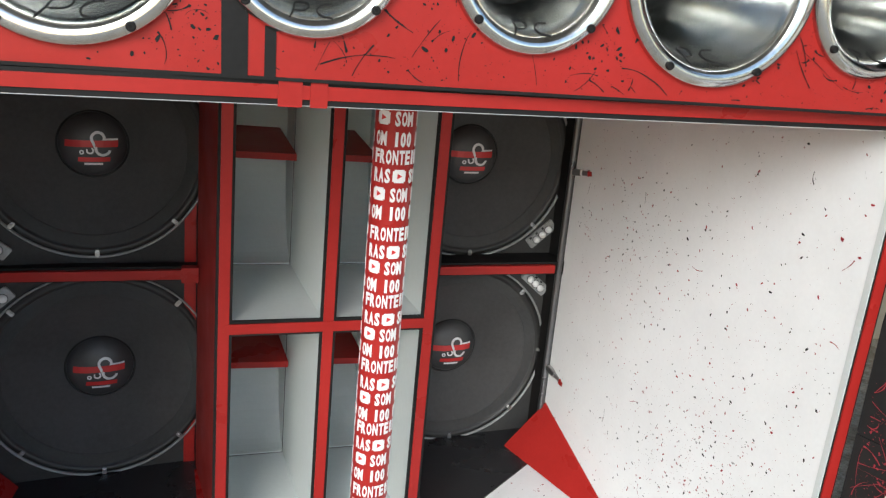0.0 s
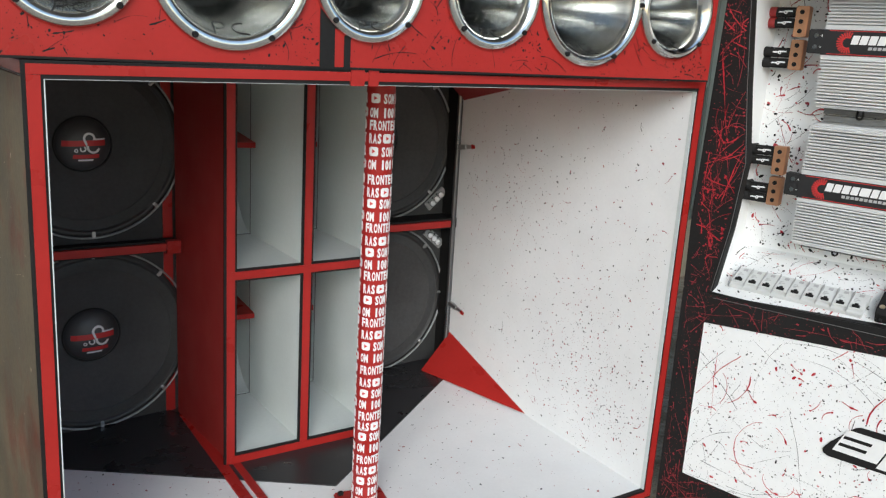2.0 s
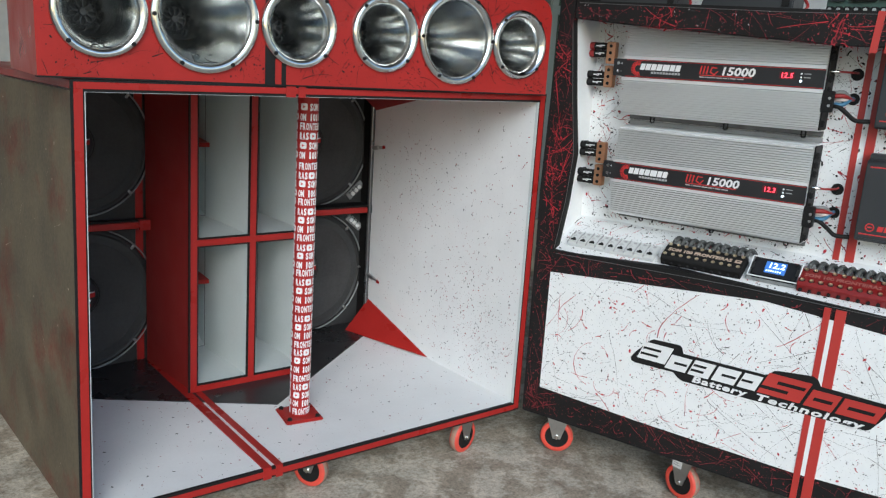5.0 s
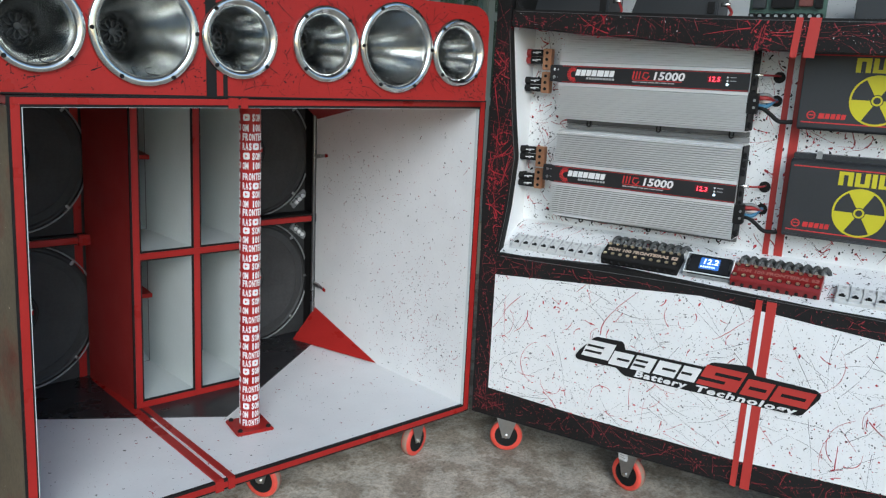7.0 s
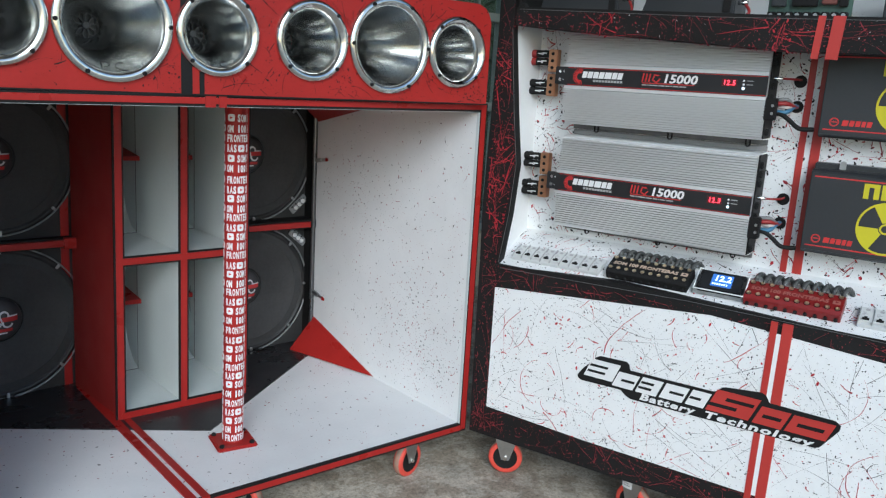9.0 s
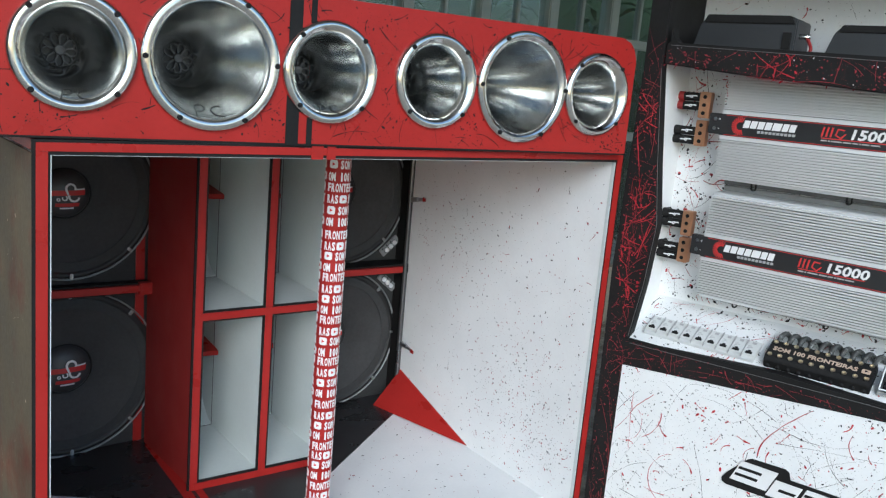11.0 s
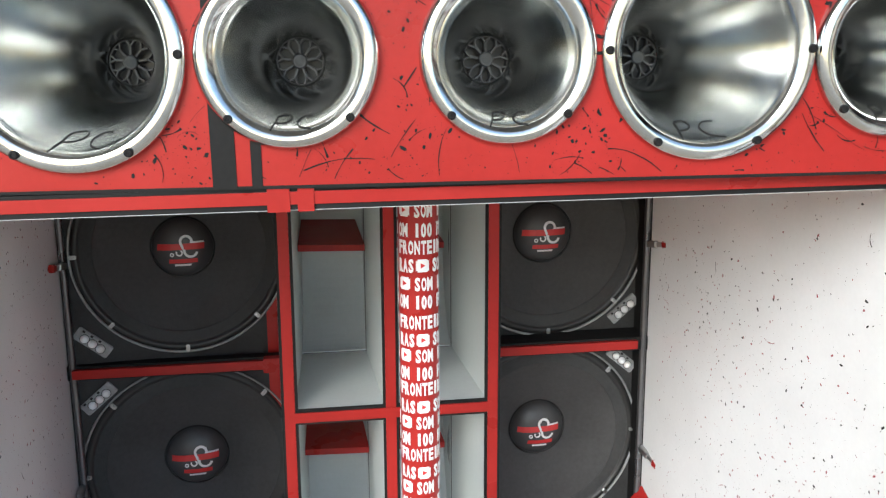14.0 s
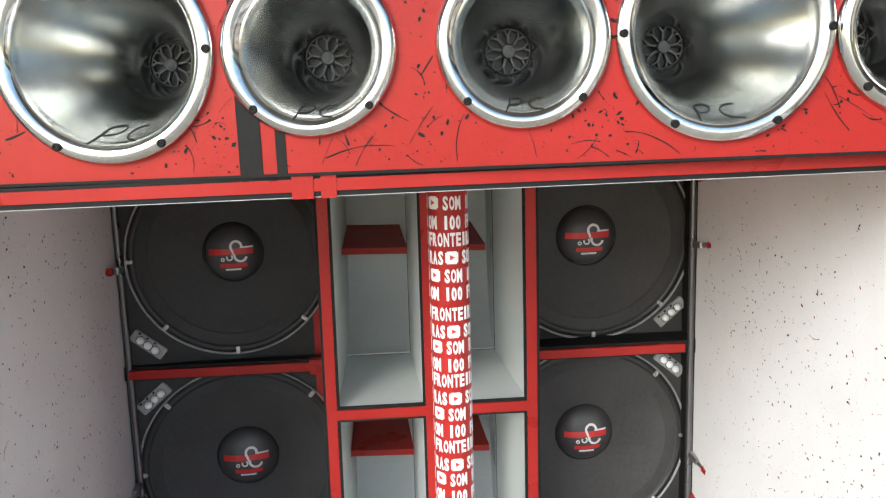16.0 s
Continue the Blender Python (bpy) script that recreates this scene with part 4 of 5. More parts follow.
part("shelf_corner", prism([(0.010, 1.52), (0.045, 1.52), (0.03, 1.526), (0.018, 1.538), (0.012, 1.56), (0.010, 1.56)], 0, 0.03), BLACK, rack)
part("back_board", box(-0.03, RW, 0.19, 0.205, 0.825, 1.491), WHITE, rack, "white upper board spattered with paint")
part("top_back_board", box(-0.03, RW, 0.30, 0.315, 1.505, 1.74), WHITE, rack, "white top board spattered with paint")
part("ledge", prism([(0.004, 0.742), (0.19, 0.832), (0.19, 0.75), (0.02, 0.738)], -0.02, RW, axes="yz"), WHITE, rack, "white sloping ledge")
# rack top out of view, set low to shade the white top board
part("roof_board", box(-0.05, RW, 0.0, RD, 1.74, 1.76), BLACK, rack)
part("rear_board", box(-0.03, RW, RD - 0.015, RD, 0.738, 1.74), BLACK, rack)
# thin lines paint the highlight along the beam, lower body and post edges
for za, zb, zc in ((1.5185, 1.500, 1.486), (0.728, 0.742, 0.728)):
    part("edge_line", prism([(0.012, za), (0.6, zb), (RW - 0.02, zc), (RW - 0.02, zc + 0.0012), (0.6, zb + 0.0012), (0.012, za + 0.0012)], -0.0012, 0.0005), EDGE_GREY, rack, "thin pale line drawn as the edge's highlight")
part("edge_line", prism([(0.004, 0.745), (0.028, 0.90), (0.041, 1.06), (0.020, 1.22), (-0.005, 1.46), (-0.0062, 1.46), (0.0188, 1.22), (0.0398, 1.06), (0.0268, 0.90), (0.0028, 0.745)], -0.0008, 0.0005), EDGE_GREY, rack, "thin pale line drawn as the edge's highlight")
# stripes over panel, beam and board
for x0, x1 in ((0.832, 0.849), (0.861, 0.887)):
    part("red_stripe", prism([(x0 - 0.004, 0.158), (x1 - 0.004, 0.158), (x1, 0.735), (x0, 0.735)], -0.0052, -0.0002), PRINT_R2, rack)
part("white_stripe", prism([(0.845, 0.241), (0.857, 0.241), (0.861, 0.70), (0.849, 0.70)], -0.0046, -0.0002), WHITE, rack)
for x0, x1 in ((0.829, 0.846), (0.862, 0.890)):
    part("red_stripe", prism([(x0, 1.404), (x1, 1.403), (x1 + 0.006, 1.505), (x0 + 0.006, 1.506)], -0.0025, 0.001), PRINT_R2, rack)
for x0, x1 in ((0.800, 0.817), (0.832, 0.856)):
    part("red_stripe", box(x0, x1, 0.1875, 0.1905, 0.83, 1.49), PRINT_R2, rack)


def inside(poly):
    def test(x, z):
        hit = False
        for i in range(len(poly)):
            (ax, az), (bx, bz) = poly[i], poly[i - 1]
            if (az > z) != (bz > z) and x < (bx - ax) * (z - az) / (bz - az) + ax:
                hit = not hit
        return hit
    return test


def face(y):
    return lambda x, z: ((x, y, z), (0, -1, 0))


def ledge_face(x, run):
    s = run / 0.2066
    return (x, 0.004 + 0.186 * s, 0.742 + 0.09 * s), (0, -0.435, 0.9)


def black_front(x, z):
    if not (-0.055 < x < RW and 0.165 < z < 1.72) or inside(LOW)(x, z):
        return False
    if z > 0.735:
        return (x < 0.0 + 0.04 * max(0, 1 - abs(z - 1.06) / 0.3) and z > 0.74) or (x > 0.0 and 1.462 - 0.05 * min(x / 0.75, 1) < z < 1.515 - 0.02 * min(x, 1))
    return True


for mt, sd, dr, st, fl, nm in ((PAINT_RED, 61, 750, 40, 55, "red thrown paint"), (BLACK, 71, 5600, 130, 14, "black thrown paint")):
    part("spatter", spatter(sd, face(-0.003), inside(LOW), 0, 1.3, 0.24, 0.72, drops=dr, strokes=st, flicks=fl, big=0.0020 if mt is BLACK else 0.0032, width=0.00055 if mt is BLACK else 0.0014, length=0.15 if mt is BLACK else 0.11, curl=0.5 if mt is BLACK else 1.3), mt, rack, nm, kind="stuff")
    part("spatter", spatter(sd + 1, face(0.19), lambda x, z: -0.02 < x < 1.2 and 0.84 < z < 1.48, 0, 1.2, 0.83, 1.49, drops=dr, strokes=st, flicks=fl + 25, big=0.0032 if mt is BLACK else 0.0042, width=0.0006, length=0.09, curl=0.5), mt, rack, nm, kind="stuff")
    part("spatter", spatter(sd + 2, ledge_face, lambda x, q: -0.01 < x < 1.2 and 0.006 < q < 0.20, 0, 1.2, 0, 0.206, drops=dr // 3, strokes=34, flicks=30, big=0.003, width=0.0008, length=0.06), mt, rack, nm, kind="stuff")
    part("spatter", spatter(sd + 3, face(0.30), lambda x, z: 0 < x < 1.2 and 1.51 < z < 1.9, 0, 1.2, 1.51, 1.8, drops=dr // 8, strokes=8, flicks=6, big=0.0032, width=0.0006, length=0.08), mt, rack, nm, kind="stuff")
for sd, x0, x1, z0, z1 in ((65, 0.70, 0.86, 0.85, 1.48), (66, 0.0, 0.11, 0.86, 1.46), (67, 0.86, 1.2, 1.13, 1.21), (68, 0.1, 1.2, 0.84, 0.88)):
    part("spatter", spatter(sd, face(0.19), lambda x, z: -0.02 < x < 1.2 and 0.84 < z < 1.48, x0, x1, z0, z1, drops=60, strokes=9, flicks=10, big=0.0036, width=0.0012, length=0.07, curl=1.0), PAINT_DRY, rack, "splash of dried red paint", kind="stuff")
for sd, z0, z1, x0, x1, dr, st, fl in ((81, 0.16, 0.26, -0.06, 1.3, 900, 110, 45), (85, 0.66, 0.75, -0.06, 1.3, 700, 90, 30), (86, 0.16, 0.75, -0.06, 0.0, 300, 26, 14), (82, 0.74, 1.5, -0.06, 0.04, 500, 62, 26), (83, 1.40, 1.52, 0, 1.3, 1400, 90, 26)):
    part("spatter", spatter(sd, face(0.0), black_front, x0, x1, z0, z1, drops=dr, strokes=st, flicks=fl, big=0.0022, width=0.0006, length=0.14, curl=0.45), PAINT_DRY, rack, "red thrown paint", kind="stuff")
for k, (cx, cz) in enumerate(((-0.02, 1.10), (-0.03, 0.98), (-0.01, 0.86), (-0.03, 1.34), (0.30, 1.47), (0.75, 1.46))):
    part("spatter", spatter(90 + k, face(0.0), black_front, cx - 0.03, cx + 0.03, cz - 0.05, cz + 0.05, drops=40, strokes=10, flicks=5, big=0.003, width=0.0013, length=0.11, curl=0.5), PAINT_RED, rack, "splash of red thrown paint", kind="stuff")
part("spatter", spatter(84, face(0.0), black_front, 0, 1.3, 1.40, 1.52, drops=380, strokes=0, flicks=0, big=0.0013), PRINT_W, rack, "fine pale specks", kind="stuff")
for u, w, a in ((0.04, 0.085, 25), (0.50, 0.075, -17), (1.0, 0.09, 60), (0.1, 0.48, 70), (1.4, 0.48, 70), (1.6, 0.1, 70)):
    c = castor(RK @ pose(u, w, 0, 0, 0, a), 0.150)
    if u == 0.50:
        tag = part("paper_tag", box(-0.030, 0.004, -0.0222, -0.0212, 0.104, 0.130), PRINT_W, c, "small white paper tag")
        part("tag_print", slab(-0.026, 0.112, 0.024, 0.003, -0.0222, t=0.0004, bm=slab(-0.026, 0.119, 0.018, 0.003, -0.0222, t=0.0004)), PRINT_GREY, tag)

# badge on the lower panel: backing, white and red blocks, tagline
badge = thing("front_badge", RK @ pose(0.31, -0.004, 0.388, 0, 0, 0) @ Matrix.Diagonal((1.028, 1, 1.17, 1)), "black badge with slanted white and red logo blocks on lower panel", "badge")
back_pts = [(0.0, 0.053), (0.012, 0.070), (0.054, 0.112), (0.064, 0.117), (0.143, 0.119), (0.152, 0.114), (0.157, 0.099), (0.390, 0.100), (0.400, 0.104), (0.411, 0.115), (0.422, 0.118),
            (0.512, 0.127), (0.523, 0.122), (0.533, 0.107), (0.690, 0.104), (0.704, 0.096), (0.702, 0.084), (0.665, 0.036), (0.655, 0.031), (0.166, 0.026), (0.152, 0.031), (0.135, 0.043), (0.014, 0.041), (0.003, 0.045)]
part("backing", prism(back_pts, -0.003, 0.001, bevel=0.0008), BLACK, badge, "black backing plate")
for k, (x, z, w, h) in enumerate(((0.020, 0.058, 0.088, 0.048), (0.108, 0.050, 0.062, 0.040), (0.178, 0.050, 0.060, 0.042), (0.247, 0.052, 0.064, 0.040), (0.320, 0.053, 0.050, 0.040))):
    block = part("white_block", slab(x, z, w, h, -0.003, 0.45), PRINT_W, badge, "white slanted block")
    for q in ((0.26, 0.60) if k in (0, 2) else (0.42,)):
        side = 0.26 if (k + int(q * 10)) % 2 else 0.0
        part("block_slit", slab(x + w * (side + 0.04) + 0.45 * h * q, z + h * q, w * 0.62, 0.0065, -0.0041, 0.45, 0.0008), BLACK, block)
for k, (x, z, w, h) in enumerate(((0.376, 0.053, 0.112, 0.056), (0.497, 0.052, 0.072, 0.044), (0.577, 0.053, 0.098, 0.042))):
    block = part("red_block", slab(x, z, w, h, -0.003, 0.45), PRINT_R2, badge, "red slanted block")
    for q, side in (((0.24, 0.0), (0.58, 0.30)) if k == 0 else ((0.40, 0.2),)):
        part("block_slit", slab(x + w * side + 0.45 * h * q, z + h * q, w * 0.64, 0.0085, -0.0041, 0.45, 0.0008), BLACK, block)
for word, x, span in (("Battery", 0.192, 0.160), ("Technology", 0.372, 0.280)):
    bm = letters(word, 0.0235, 0.0008, 0.2, "LEFT", 0.0006, 1.15)
    far = max(v.co.x for v in bm.verts)
    bm.transform(pose(x, -0.0036, 0.0325) @ Matrix.Diagonal((span / far, 1, 1, 1)))
    part("tagline_word", bm, PRINT_W, badge, "white tagline lettering")

# ---- amplifiers ----
def fin_profile():
    """Half of the extrusion, from the label's edge outward: (height, depth)."""
    pts = [(0.0, 0.0), (0.010, 0.0), (0.0105, 0.003)]
    n = 14
    for k in range(n):
        h = 0.012 + 0.0069 * k
        d = 0.0005 + 0.010 * (k / n) ** 2.2
        pts += [(h, d + 0.019), (h + 0.0002, d), (h + 0.0036, d), (h + 0.0038, d + 0.019)]
    return pts + [(0.109, 0.024), (0.115, 0.032), (0.115, 0.056), (0.116, 0.106)]


def amplifier(m, digits):
    a = thing("amplifier", m, "long silver finned amplifier with black label strip on the white board", "amplifier", "amplifiers")
    top = [(0.026 + h, d) for h, d in fin_profile()]
    low = [(-0.028 - h, d) for h, d in fin_profile()]
    outline = [(d, z) for z, d in low[::-1]] + [(d, z) for z, d in top]
    part("finned_body", prism(outline, -0.302, 0.302, axes="yz"), ALU, a, "silver finned extrusion")
    # lower rail darker than the upper one: its colour holds the shade below
    part("foot_rail", box(-0.302, 0.302, 0.094, 0.106, -0.1595, -0.1435, 0.001), EDGE_GREY, a, "mounting rail, coloured dark for the shade under the fins")
    part("head_rail", box(-0.302, 0.302, 0.097, 0.106, 0.1420, 0.1575, 0.001), CABLE_GREY, a, "grey mounting rail")
    label = part("label_strip", box(-0.304, 0.302, -0.003, 0.004, -0.028, 0.026, 0.0008), LABEL, a, "black label strip")
    for z in (-0.0262, 0.0228):
        part("red_line", slab(-0.29, z, 0.59, 0.0014, -0.003, t=0.0006), PRINT_R, label)
    bm = None
    for k in range(16):
        g = radians(70 + 220 * k / 15)
        own = box(-0.0013, 0.0013, -0.0040, -0.003, 0.010, 0.0225, m=pose(-0.250, 0, -0.001, 0, -math.degrees(g) + 90, 0))
        bm = join(bm, own)
    part("sunburst", bm, PRINT_R, label, "red sunburst mark")
    xb = -0.243
    for w in (0.0145, 0.0155, 0.0155, 0.0155, 0.021, 0.0145, 0.0145):
        part("maker_bar", slab(xb, -0.004, w, 0.0185, -0.003, 0.22), PRINT_W, label, "white slanted bar")
        xb += w + 0.003
    for k in range(10):
        part("small_bar", slab(-0.205 + 0.0096 * k, -0.0145, 0.0070, 0.0062, -0.003, 0.1), PRINT_GREY, label, "small grey bar")
    part("model_mark", ring(-0.008, 0.0045, 0.0095, 0.0135, -0.004, -0.003, 4, 45, bm=word_bars(-0.052, -0.006, [0.004, 0.004, 0.004], 0.023, 0.006, -0.003, 0.15)), PRINT_R, label, "red outlined model mark")
    bm = letters("15000", 0.0325, 0.0009, 0.14, "LEFT", 0.0006, 1.0)
    bm.transform(pose(0.010, -0.0036, -0.006) @ Matrix.Diagonal((1.25, 1, 1, 1)))
    part("lettering", bm, PRINT_W, label)
    part("red_line", slab(-0.050, -0.0105, 0.155, 0.0022, -0.003, t=0.0006), PRINT_R, label)
    part("small_print", word_bars(-0.05, -0.0165, [0.014, 0.004, 0.024, 0.018, 0.012, 0.003, 0.016, 0.02], 0.0030, 0.003, -0.003, 0), PRINT_GREY, label)
    disp = part("display", box(0.180, 0.222, -0.0045, -0.002, -0.0065, 0.0135, 0.001), DISPLAY, label, "dark numeric display")
    bm = letters(digits, 0.0190, 0.0003, 0.08, "CENTER", 0.0004, 1.1)
    bm.transform(pose(0.201, -0.0052, -0.0028))
    part("digits", bm, LED_RED, disp, "glowing red digits")
    for k, z in enumerate((0.010, 0.0, -0.010)):
        part("indicator", disc(0.240, z, 0.0028 if k < 2 else 0.004, -0.005, -0.003, 12), LED_WHITE if k == 2 else PRINT_W, label)
        if k < 2:
            part("small_print", slab(0.247, z - 0.001, 0.018, 0.0022, -0.003, t=0.0005), PRINT_GREY, label)
    # end plate, feet, power terminals
    part("end_plate", box(0.302, 0.306, 0.014, 0.105, -0.139, 0.137, 0.0015), BLACK, a, "black end plate")
    for z in (0.11, 0.085, 0.06, 0.0, -0.03, -0.12):
        part("terminal", box(0.308, 0.318, 0.012, 0.04, z - 0.009, z + 0.009, 0.002), BLACK, a)
    part("terminal_block", box(0.300, 0.330, 0.002, 0.03, -0.088, -0.03, 0.002), BLACK, a, "black speaker terminal block")
    for z in (-0.07, -0.05):
        part("terminal_screw", lathe([(0.004, 0), (0.004, -0.002), (0, -0.002)], 10, pose(0.322, 0.002, z)), STEEL, a)
    for x in (-0.22, 0.02, 0.25):
        part("foot", ring(x, -0.160, 0.0045, 0.0075, 0.088, 0.094, 14, 180, 360, bm=box(x - 0.0075, x - 0.0045, 0.088, 0.094, -0.160, -0.140, bm=box(x + 0.0045, x + 0.0075, 0.088, 0.094, -0.160, -0.140))), BLACK, a, "black slotted mounting foot")
    tab = part("power_tab", box(-0.336, -0.30, 0.0, 0.02, -0.026, 0.026, 0.002), LABEL, a, "black power terminal tab")
    for z in (0.012, -0.012):
        part("tab_screw", lathe([(0.005, 0), (0.005, -0.002), (0, -0.002)], 10, pose(-0.318, 0.0, z)), CHROME, tab)
        part("tab_mark", slab(-0.309, z - 0.0007, 0.006, 0.0014, 0.0, t=0.0006, bm=slab(-0.3067, z - 0.003, 0.0014, 0.006, 0.0, t=0.0006) if z > 0 else None), PRINT_W, tab)
    return a


SHORTER = Matrix.Diagonal((0.965, 1, 1, 1))
amplifier(RK @ pose(0.430, 0.083, 1.335) @ SHORTER, "12.5")
amplifier(RK @ pose(0.431, 0.083, 1.016) @ SHORTER, "12.3")
for zc in (1.335, 1.016):
    for s in (1, -1):
        z = zc + s * 0.037 + 0.006
        cb = thing("copper_busbar", RK @ pose(0.070, 0.136, z), "short copper bar with three screw holes beside an amplifier", "busbar", "busbars")
        part("bar", box(-0.0145, 0.0145, -0.006, 0.022, -0.034, 0.034, 0.002), COPPER, cb)
        for q in (-0.021, 0.0, 0.021):
            part("screw_hole", ring(0, q, 0.0028, 0.0052, -0.0072, -0.005, 14, bm=disc(0, q, 0.0028, -0.0062, -0.0055, 12)), BLACK, cb)
        for q in (-0.012, 0.012):
            fh = thing("cable_clamp", RK @ pose(0.033, 0.140, z + s * 0.008 + q), "black cable lug with a small pale winged print", "cable lug", "cable lugs")
            part("sleeve", box(-0.026, 0.024, -0.009, 0.012, -0.011, 0.011, 0.004), BLACK, fh)
            part("printed_wing", slab(-0.016, -0.001, 0.012, 0.003, -0.009, 0.6, bm=slab(0.004, 0.0008, 0.012, 0.003, -0.009, -0.6, bm=ring(0, 0, 0.0015, 0.004, -0.0102, -0.009, 10))), PRINT_W, fh)
            cap = thing("power_cable", RK @ pose(0.003, 0.153, z + s * 0.008 + q), "thick %s power cable entering the rack side" % ("dark red" if s > 0 else "black"), "cable", "power cables")
            part("sheath", tube([(0.008, -0.012, 0), (-0.006, -0.010, 0), (-0.012, 0.012, 0), (-0.013, 0.036, 0.0)], 0.0122, 12), CABLE_RED if s > 0 and zc > 1.2 else BLACK, cap, smooth=True)
    # signal and speaker leads going into the board
    for j, (dz, col, r, nm) in enumerate(((0.026, CHROME, 0.0035, "silver plug"), (-0.040, CABLE_RED, 0.006, "red"), (-0.030, CABLE_GREY, 0.005, "grey"), (-0.062, CABLE_BLUE, 0.006, "blue"), (-0.070, BLACK, 0.006, "black"), (-0.05, CABLE_WHITE, 0.004, "pale"))):
        ld = thing("speaker_lead", RK @ pose(0.72, 0.13, zc + dz - 0.005), "%s lead running from amplifier to hole in the board" % nm, "cable", "leads")
        if j == 0:
            part("lead", tube([(0, -0.01, 0), (0.03, -0.012, 0), (0.045, -0.008, 0.0), (0.062, 0.02, 0.0), (0.064, 0.062, 0)], 0.003, 8), CABLE_RED, ld, smooth=True)
            part("plug", lathe([(0.0, 0), (0.0038, 0.0), (0.0048, 0.012), (0.0048, 0.034), (0.0, 0.034)], 12, pose(-0.004, -0.011, 0, 0, 0, -90)), CHROME, ld, "silver plug", smooth=True)
        elif nm == "black":
            part("lead", tube([(0, 0, 0), (0.035, -0.006, 0.004), (0.06, 0.0, -0.012), (0.085, 0.0, -0.030), (0.12, 0.01, -0.030)], r, 8), col, ld, smooth=True)
        else:
            part("lead", tube([(0, -0.004 + 0.002 * j, 0), (0.025, -0.012 + 0.003 * j, 0.001), (0.048, 0.0, 0.002), (0.06, 0.03, -0.045 - dz), (0.062, 0.062, -0.045 - dz)], r, 8), col, ld, smooth=True)
    for dz in (0.022, -0.045):
        part("cable_hole", ring(0.782, zc + dz - 0.005, 0.012, 0.0165, 0.187, 0.191, 20, bm=disc(0.782, zc + dz - 0.005, 0.012, 0.1885, 0.19, 20)), BLACK, rack, "black-edged cable hole")

# ---- power supplies ----
p0 = None
for z in (1.325, 1.021):
    if p0 is not None:
        copy_thing(p0, RK @ pose(0.855, 0.112, z))
        continue
    p0 = p = thing("power_supply", RK @ pose(0.855, 0.112, z), "dark grey power supply with yellow trefoil and red lines", "power supply", "power supplies")
    part("case", prism([(0.078, -0.112), (0.010, -0.112), (0.0, -0.104), (0.0, 0.102), (0.010, 0.110), (0.04, 0.110), (0.04, 0.125), (0.078, 0.125)], 0.0, 0.52, axes="yz", bevel=0.002), GREY, p, "dark grey folded case")
    for q in (-0.092, 0.090):
        part("red_line", slab(0.010, q, 0.50, 0.003, 0.0), PRINT_R, p)
    for k, w in enumerate((0.036, 0.036, 0.012, 0.036, 0.036)):
        x = 0.128 + (0.0, 0.041, 0.082, 0.099, 0.140)[k]
        bm = slab(x, 0.048, w, 0.038, 0.0)
        if w > 0.02:
            part("block_slot", slab(x + 0.0125, 0.057 if k % 2 else 0.048, w - 0.025, 0.029, -0.0011, t=0.0008), GREY, p)
        part("yellow_block", bm, YELLOW, p, "yellow title block")
    part("trefoil", ring(0.190, -0.024, 0.062, 0.067, -0.0014, 0, 48, bm=ring(0.190, -0.024, 0.009, 0.0135, -0.0014, 0, 24)), YELLOW, p, "yellow trefoil ring")
    for g in (60, 180, 300):
        part("trefoil_blade", ring(0.190, -0.024, 0.016, 0.0625, -0.0014, 0, 14, g, g + 60), YELLOW, p)
    part("maker_ring", ring(0.034, -0.071, 0.0085, 0.0115, -0.0014, 0, 20, bm=slab(0.028, -0.072, 0.012, 0.003, 0.0)), PRINT_R, p)
    part("maker_bars", word_bars(0.052, -0.079, [0.014, 0.011, 0.011, 0.009, 0.011], 0.014, 0.003, 0.0, 0.15), PRINT_R, p, "red slanted maker bars")
    part("mounting_ear", box(0.06, 0.075, 0.03, 0.038, 0.112, 0.132, 0.001, bm=ring(0.0675, 0.128, 0.003, 0.006, 0.030, 0.038, 12)), STEEL, p)

# ---- ledge: breakers, fuse blocks, voltmeter ----
LTILT = math.degrees(math.atan2(0.186, 0.09))


def on_ledge(u, s, lift=0.0):
    """A pose on the sloping ledge: x along it, z up its slope, -y out of it."""
    return RK @ pose(u, 0.004 + 0.186 * s, 0.742 + 0.09 * s, -LTILT, 0, 0) @ pose(0, -lift, 0)


b0 = None
for k in range(16):
    u = 0.0515 + 0.0326 * k if k < 9 else 1.042 + 0.0326 * (k - 9)
    m = on_ledge(u, 0.30, 0.0)
    if b0 is not None:
        copy_thing(b0, m)
        continue
    b0 = b = thing("circuit_breaker", m, "small white circuit breaker with a black toggle", "breaker", "breakers")
    part("case", box(-0.0163, 0.0163, -0.011, 0.0, -0.032, 0.040, 0.0015), BREAKER, b)
    part("nose", box(-0.0155, 0.0155, -0.016, -0.011, -0.022, 0.016, 0.0015), BREAKER, b)
    part("toggle", prism([(-0.008, -0.018), (0.008, -0.018), (0.008, -0.012), (0.0035, -0.012), (0.0035, -0.007), (-0.0035, -0.007), (-0.0035, -0.012), (-0.008, -0.012)], -0.0195, -0.016), BLACK, b, "black toggle")
    for q, w in ((0.011, 0.008), (0.006, 0.013), (0.002, 0.006)):
        part("small_print", slab(-0.010, q, w, 0.0016, -0.016, t=0.0005), PRINT_GREY, b)
    part("case_joint", box(-0.0166, -0.0160, -0.0166, -0.002, -0.030, 0.038), PRINT_GREY, b)
    part("terminal_hole", box(-0.005, 0.005, -0.0118, -0.011, 0.026, 0.034), PRINT_GREY, b)
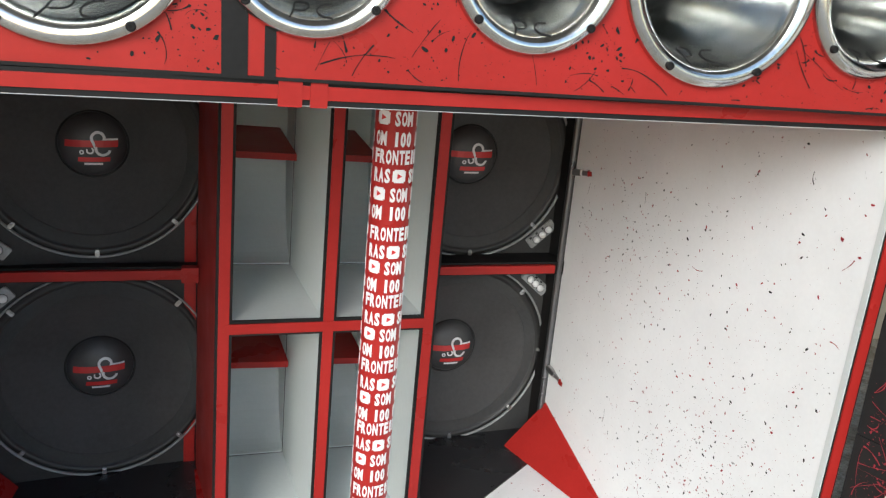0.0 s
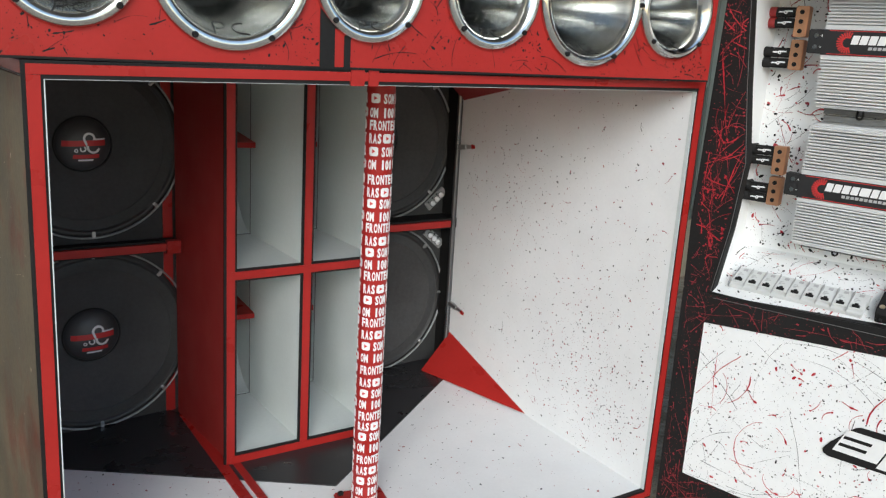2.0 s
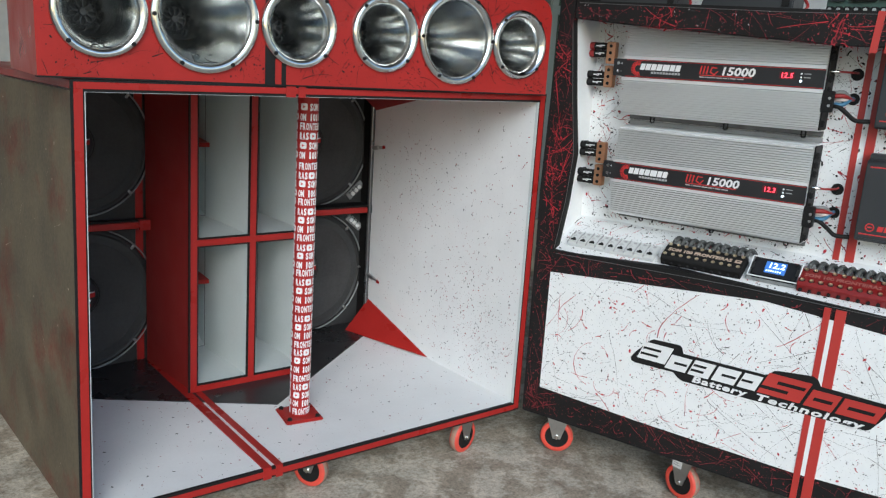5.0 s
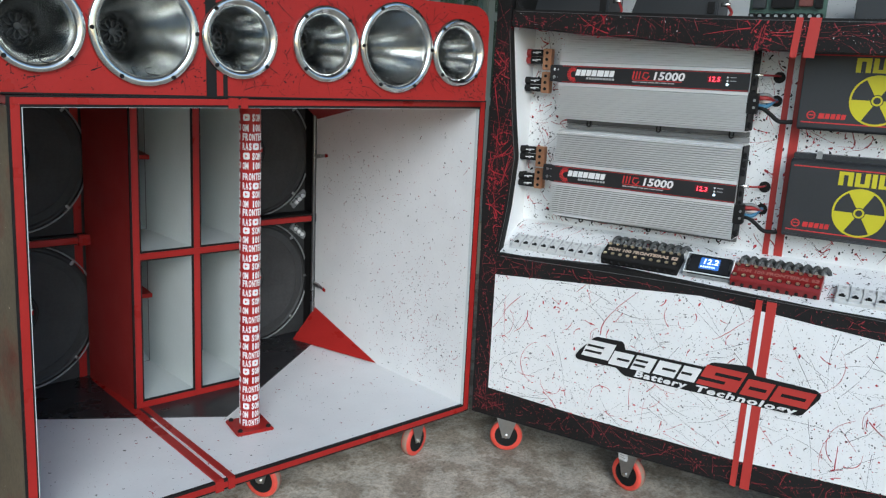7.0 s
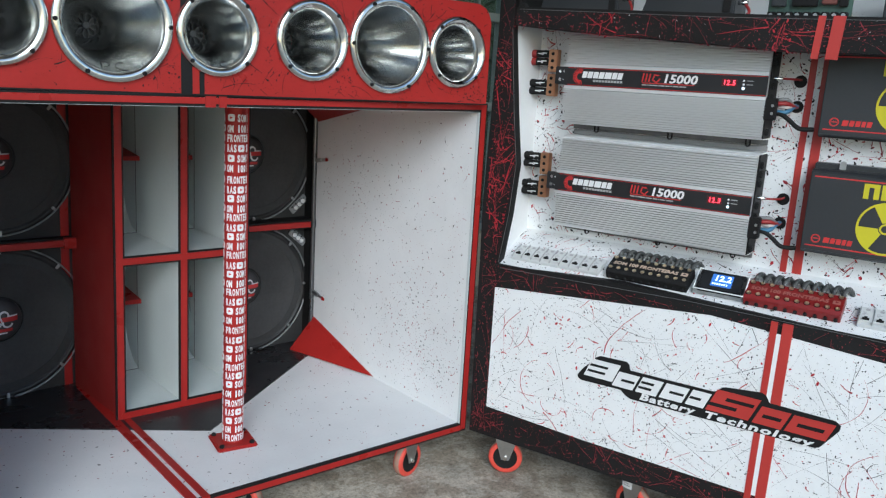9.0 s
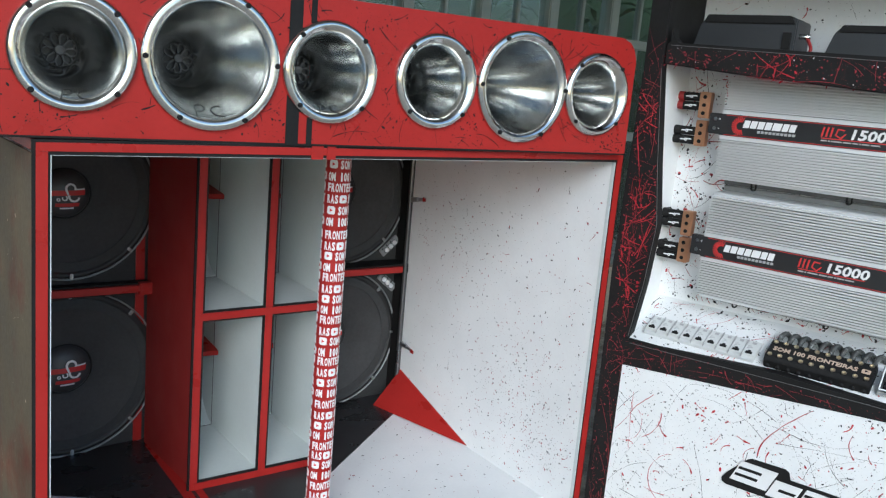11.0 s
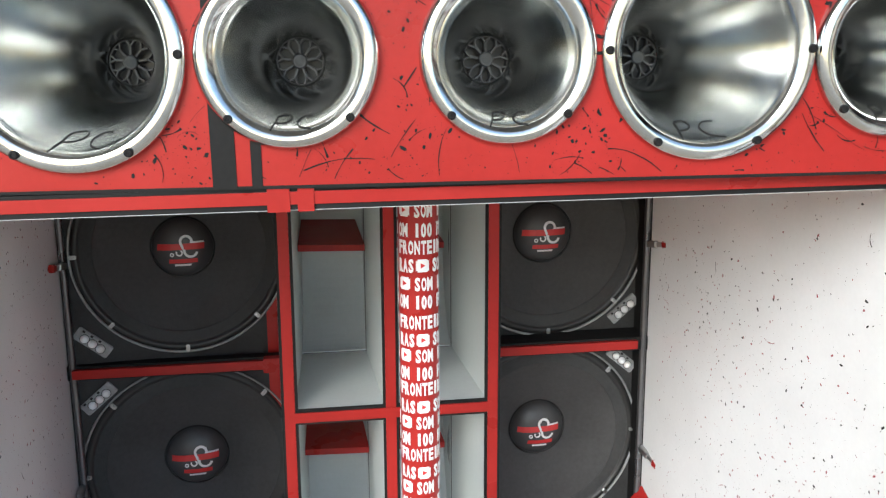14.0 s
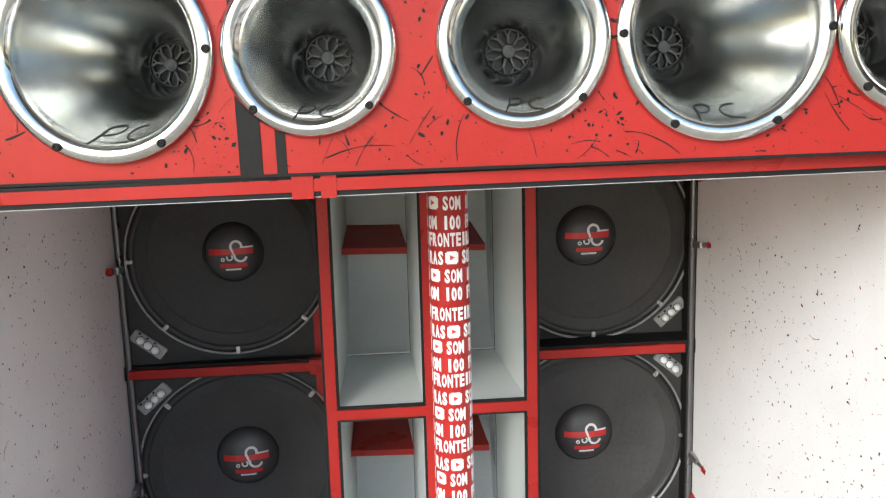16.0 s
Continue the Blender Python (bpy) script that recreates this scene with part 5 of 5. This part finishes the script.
for u, mt, nm in ((0.474, BLACK, "black"), (0.868, FUSE_RED, "red")):
    f = thing("distribution_block", on_ledge(u, 0.42), "%s distribution block with brass screws and printed lettering" % nm, "distribution block", "distribution blocks")
    part("body", prism([(0.0, -0.056), (-0.024, -0.056), (-0.032, -0.046), (-0.032, 0.014), (-0.022, 0.024), (0.0, 0.024)], -0.120, 0.120, axes="yz", bevel=0.0015), mt, f)
    for k in range(10):
        x = -0.1095 + 0.0243 * k
        for z in (0.007, -0.041):
            part("screw", lathe([(0.0058, 0.0), (0.0058, -0.003), (0.003, -0.003), (0.003, -0.0015), (0, -0.0015)], 12, pose(x, -0.032, z)), BRASS, f)
            part("screw_well", ring(x, z, 0.0058, 0.0074, -0.0326, -0.0315, 14), BLACK, f)
        part("cable_tail", tube([(x, -0.014, 0.020), (x + 0.004, -0.030, 0.034), (x + 0.010, -0.030, 0.050), (x + 0.016, -0.014, 0.063), (x + 0.019, 0.002, 0.066)], 0.0066, 9), BRAID, f, "grey braided cable tail", smooth=True)
        part("cable_end", tube([(x, -0.010, -0.054), (x, -0.008, -0.061)], 0.005, 8), BLACK, f)
    bm = letters("SOM 100 FRONTEIRAS", 0.0195, 0.0006, 0, "CENTER", 0.0005, 1.0)
    bm.transform(pose(-0.012, -0.0326, -0.0225))
    part("lettering", bm, PRINT_TAN if mt is BLACK else PRINT_DULL, f, "dull printed lettering")
    tag = part("tag", box(0.093, 0.112, -0.0333, -0.031, -0.0235, -0.0085, 0.001), PRINT_TAN if mt is BLACK else PRINT_DULL, f)
    part("play_mark", prism([(0.100, -0.0195), (0.107, -0.016), (0.100, -0.0125)], -0.0342, -0.0332), mt, tag)
v = thing("voltmeter", on_ledge(0.680, 0.36, 0.0125) @ pose(0, 0, 0, 17), "clear-cased voltmeter with a glowing blue display", "voltmeter")
part("case", box(-0.062, 0.062, -0.022, 0.0, -0.032, 0.034, 0.004), CLEAR_DARK, v, "dark clear case")
for z in (-0.034, 0.035):
    part("cover_edge", rod((-0.068, -0.021, z), (0.068, -0.021, z), 0.0018, 8), LENS, v, "clear plastic edge")
for x in (-0.068, 0.068):
    part("cover_edge", rod((x, -0.021, -0.034), (x, -0.021, 0.035), 0.0018, 8), LENS, v, "clear plastic edge")
    part("side_clip", box(x * 0.9 - 0.004, x * 0.9 + 0.004, -0.025, -0.02, -0.012, 0.012, 0.001), RUBBER, v)
part("rail", box(-0.074, 0.074, -0.008, 0.0, -0.040, 0.042, 0.003), CLEAR, v)
sc = part("screen", box(-0.027, 0.029, -0.0245, -0.021, -0.018, 0.022, 0.001), SCREEN, v, "glowing blue screen")
bm = letters("12.2", 0.026, 0.0006, 0.06, "CENTER", 0.0005, 1.05)
bm.transform(pose(0.003, -0.0255, -0.001))
part("digits", bm, LED_WHITE, sc, "pale glowing digits")
part("bar_row", word_bars(-0.022, -0.014, [0.0036] * 7, 0.005, 0.0026, -0.0245, 0.0), LED_WHITE, sc)
for sx in (-1, 1):
    for sz in (-1, 1):
        part("corner_screw", lathe([(0.004, -0.022), (0.004, -0.026), (0, -0.026)], 10, pose(sx * 0.055, 0, sz * 0.024)), BLACK, v)

# ---- top shelf: two processors and an open circuit board ----
for u, w, z1 in ((0.022, 0.258, 1.603), (0.345, 0.262, 1.584)):
    e = thing("audio_processor", RK @ pose(u, 0.10, 1.507), "black electronic unit with sloping ends standing on the rack's shelf", "electronic unit", "shelf units")
    h = z1 - 1.507
    part("case", prism([(0.0, 0.0), (w, 0.0), (w, h * 0.95), (w - 0.02, h), (0.035, h), (0.02, h * 0.8)], 0.0, 0.12, bevel=0.003), GREY, e)
    part("lid", prism([(0.028, h * 0.82), (w - 0.004, h * 0.82), (w - 0.018, h + 0.003), (0.036, h + 0.003)], -0.004, 0.124, bevel=0.002), BLACK, e, "black lid")
    part("socket", box(w - 0.03, w - 0.01, -0.005, 0.01, h * 0.2, h * 0.62, 0.001), BLACK, e)
    part("plug", lathe([(0, 0), (0.006, 0.0), (0.006, 0.03), (0, 0.03)], 10, pose(w - 0.004, 0.03, h * 0.55, 0, 0, -90)), CHROME, e, smooth=True)
    part("lead", tube([(w + 0.02, 0.03, h * 0.5), (w + 0.035, 0.015, h * 0.25), (w + 0.03, 0.01, 0.006), (w + 0.045, 0.03, 0.006)], 0.004, 8), CABLE_RED, e, smooth=True)
brd = thing("circuit_board", RK @ pose(0.69, 0.09, 1.507), "green circuit board with a row of terminals, standing on the shelf", "circuit board")
part("board", box(0.0, 0.20, 0.02, 0.024, 0.004, 0.085, 0.0005), PCB, brd)
for k in range(9):
    part("terminal", box(0.004 + 0.0215 * k, 0.022 + 0.0215 * k, -0.004, 0.02, 0.0, 0.016, 0.002), BLACK, brd)
    part("terminal_screw", lathe([(0.005, -0.004), (0.005, -0.006), (0, -0.006)], 10, pose(0.013 + 0.0215 * k, 0, 0.008)), STEEL, brd)
for x0, x1, z0, z1, mt in ((0.06, 0.12, 0.03, 0.075, BLACK), (0.13, 0.165, 0.035, 0.08, PCB_RED), (0.01, 0.045, 0.03, 0.08, GREY), (0.17, 0.19, 0.03, 0.06, BLACK)):
    part("component", box(x0, x1, 0.004, 0.02, z0, z1, 0.002), mt, brd)
e = thing("audio_processor", RK @ pose(0.96, 0.10, 1.507), "black electronic unit with sloping ends standing on the rack's shelf", "electronic unit", "shelf units")
part("case", box(0, 0.3, 0, 0.12, 0, 0.08, 0.004), GREY, e)
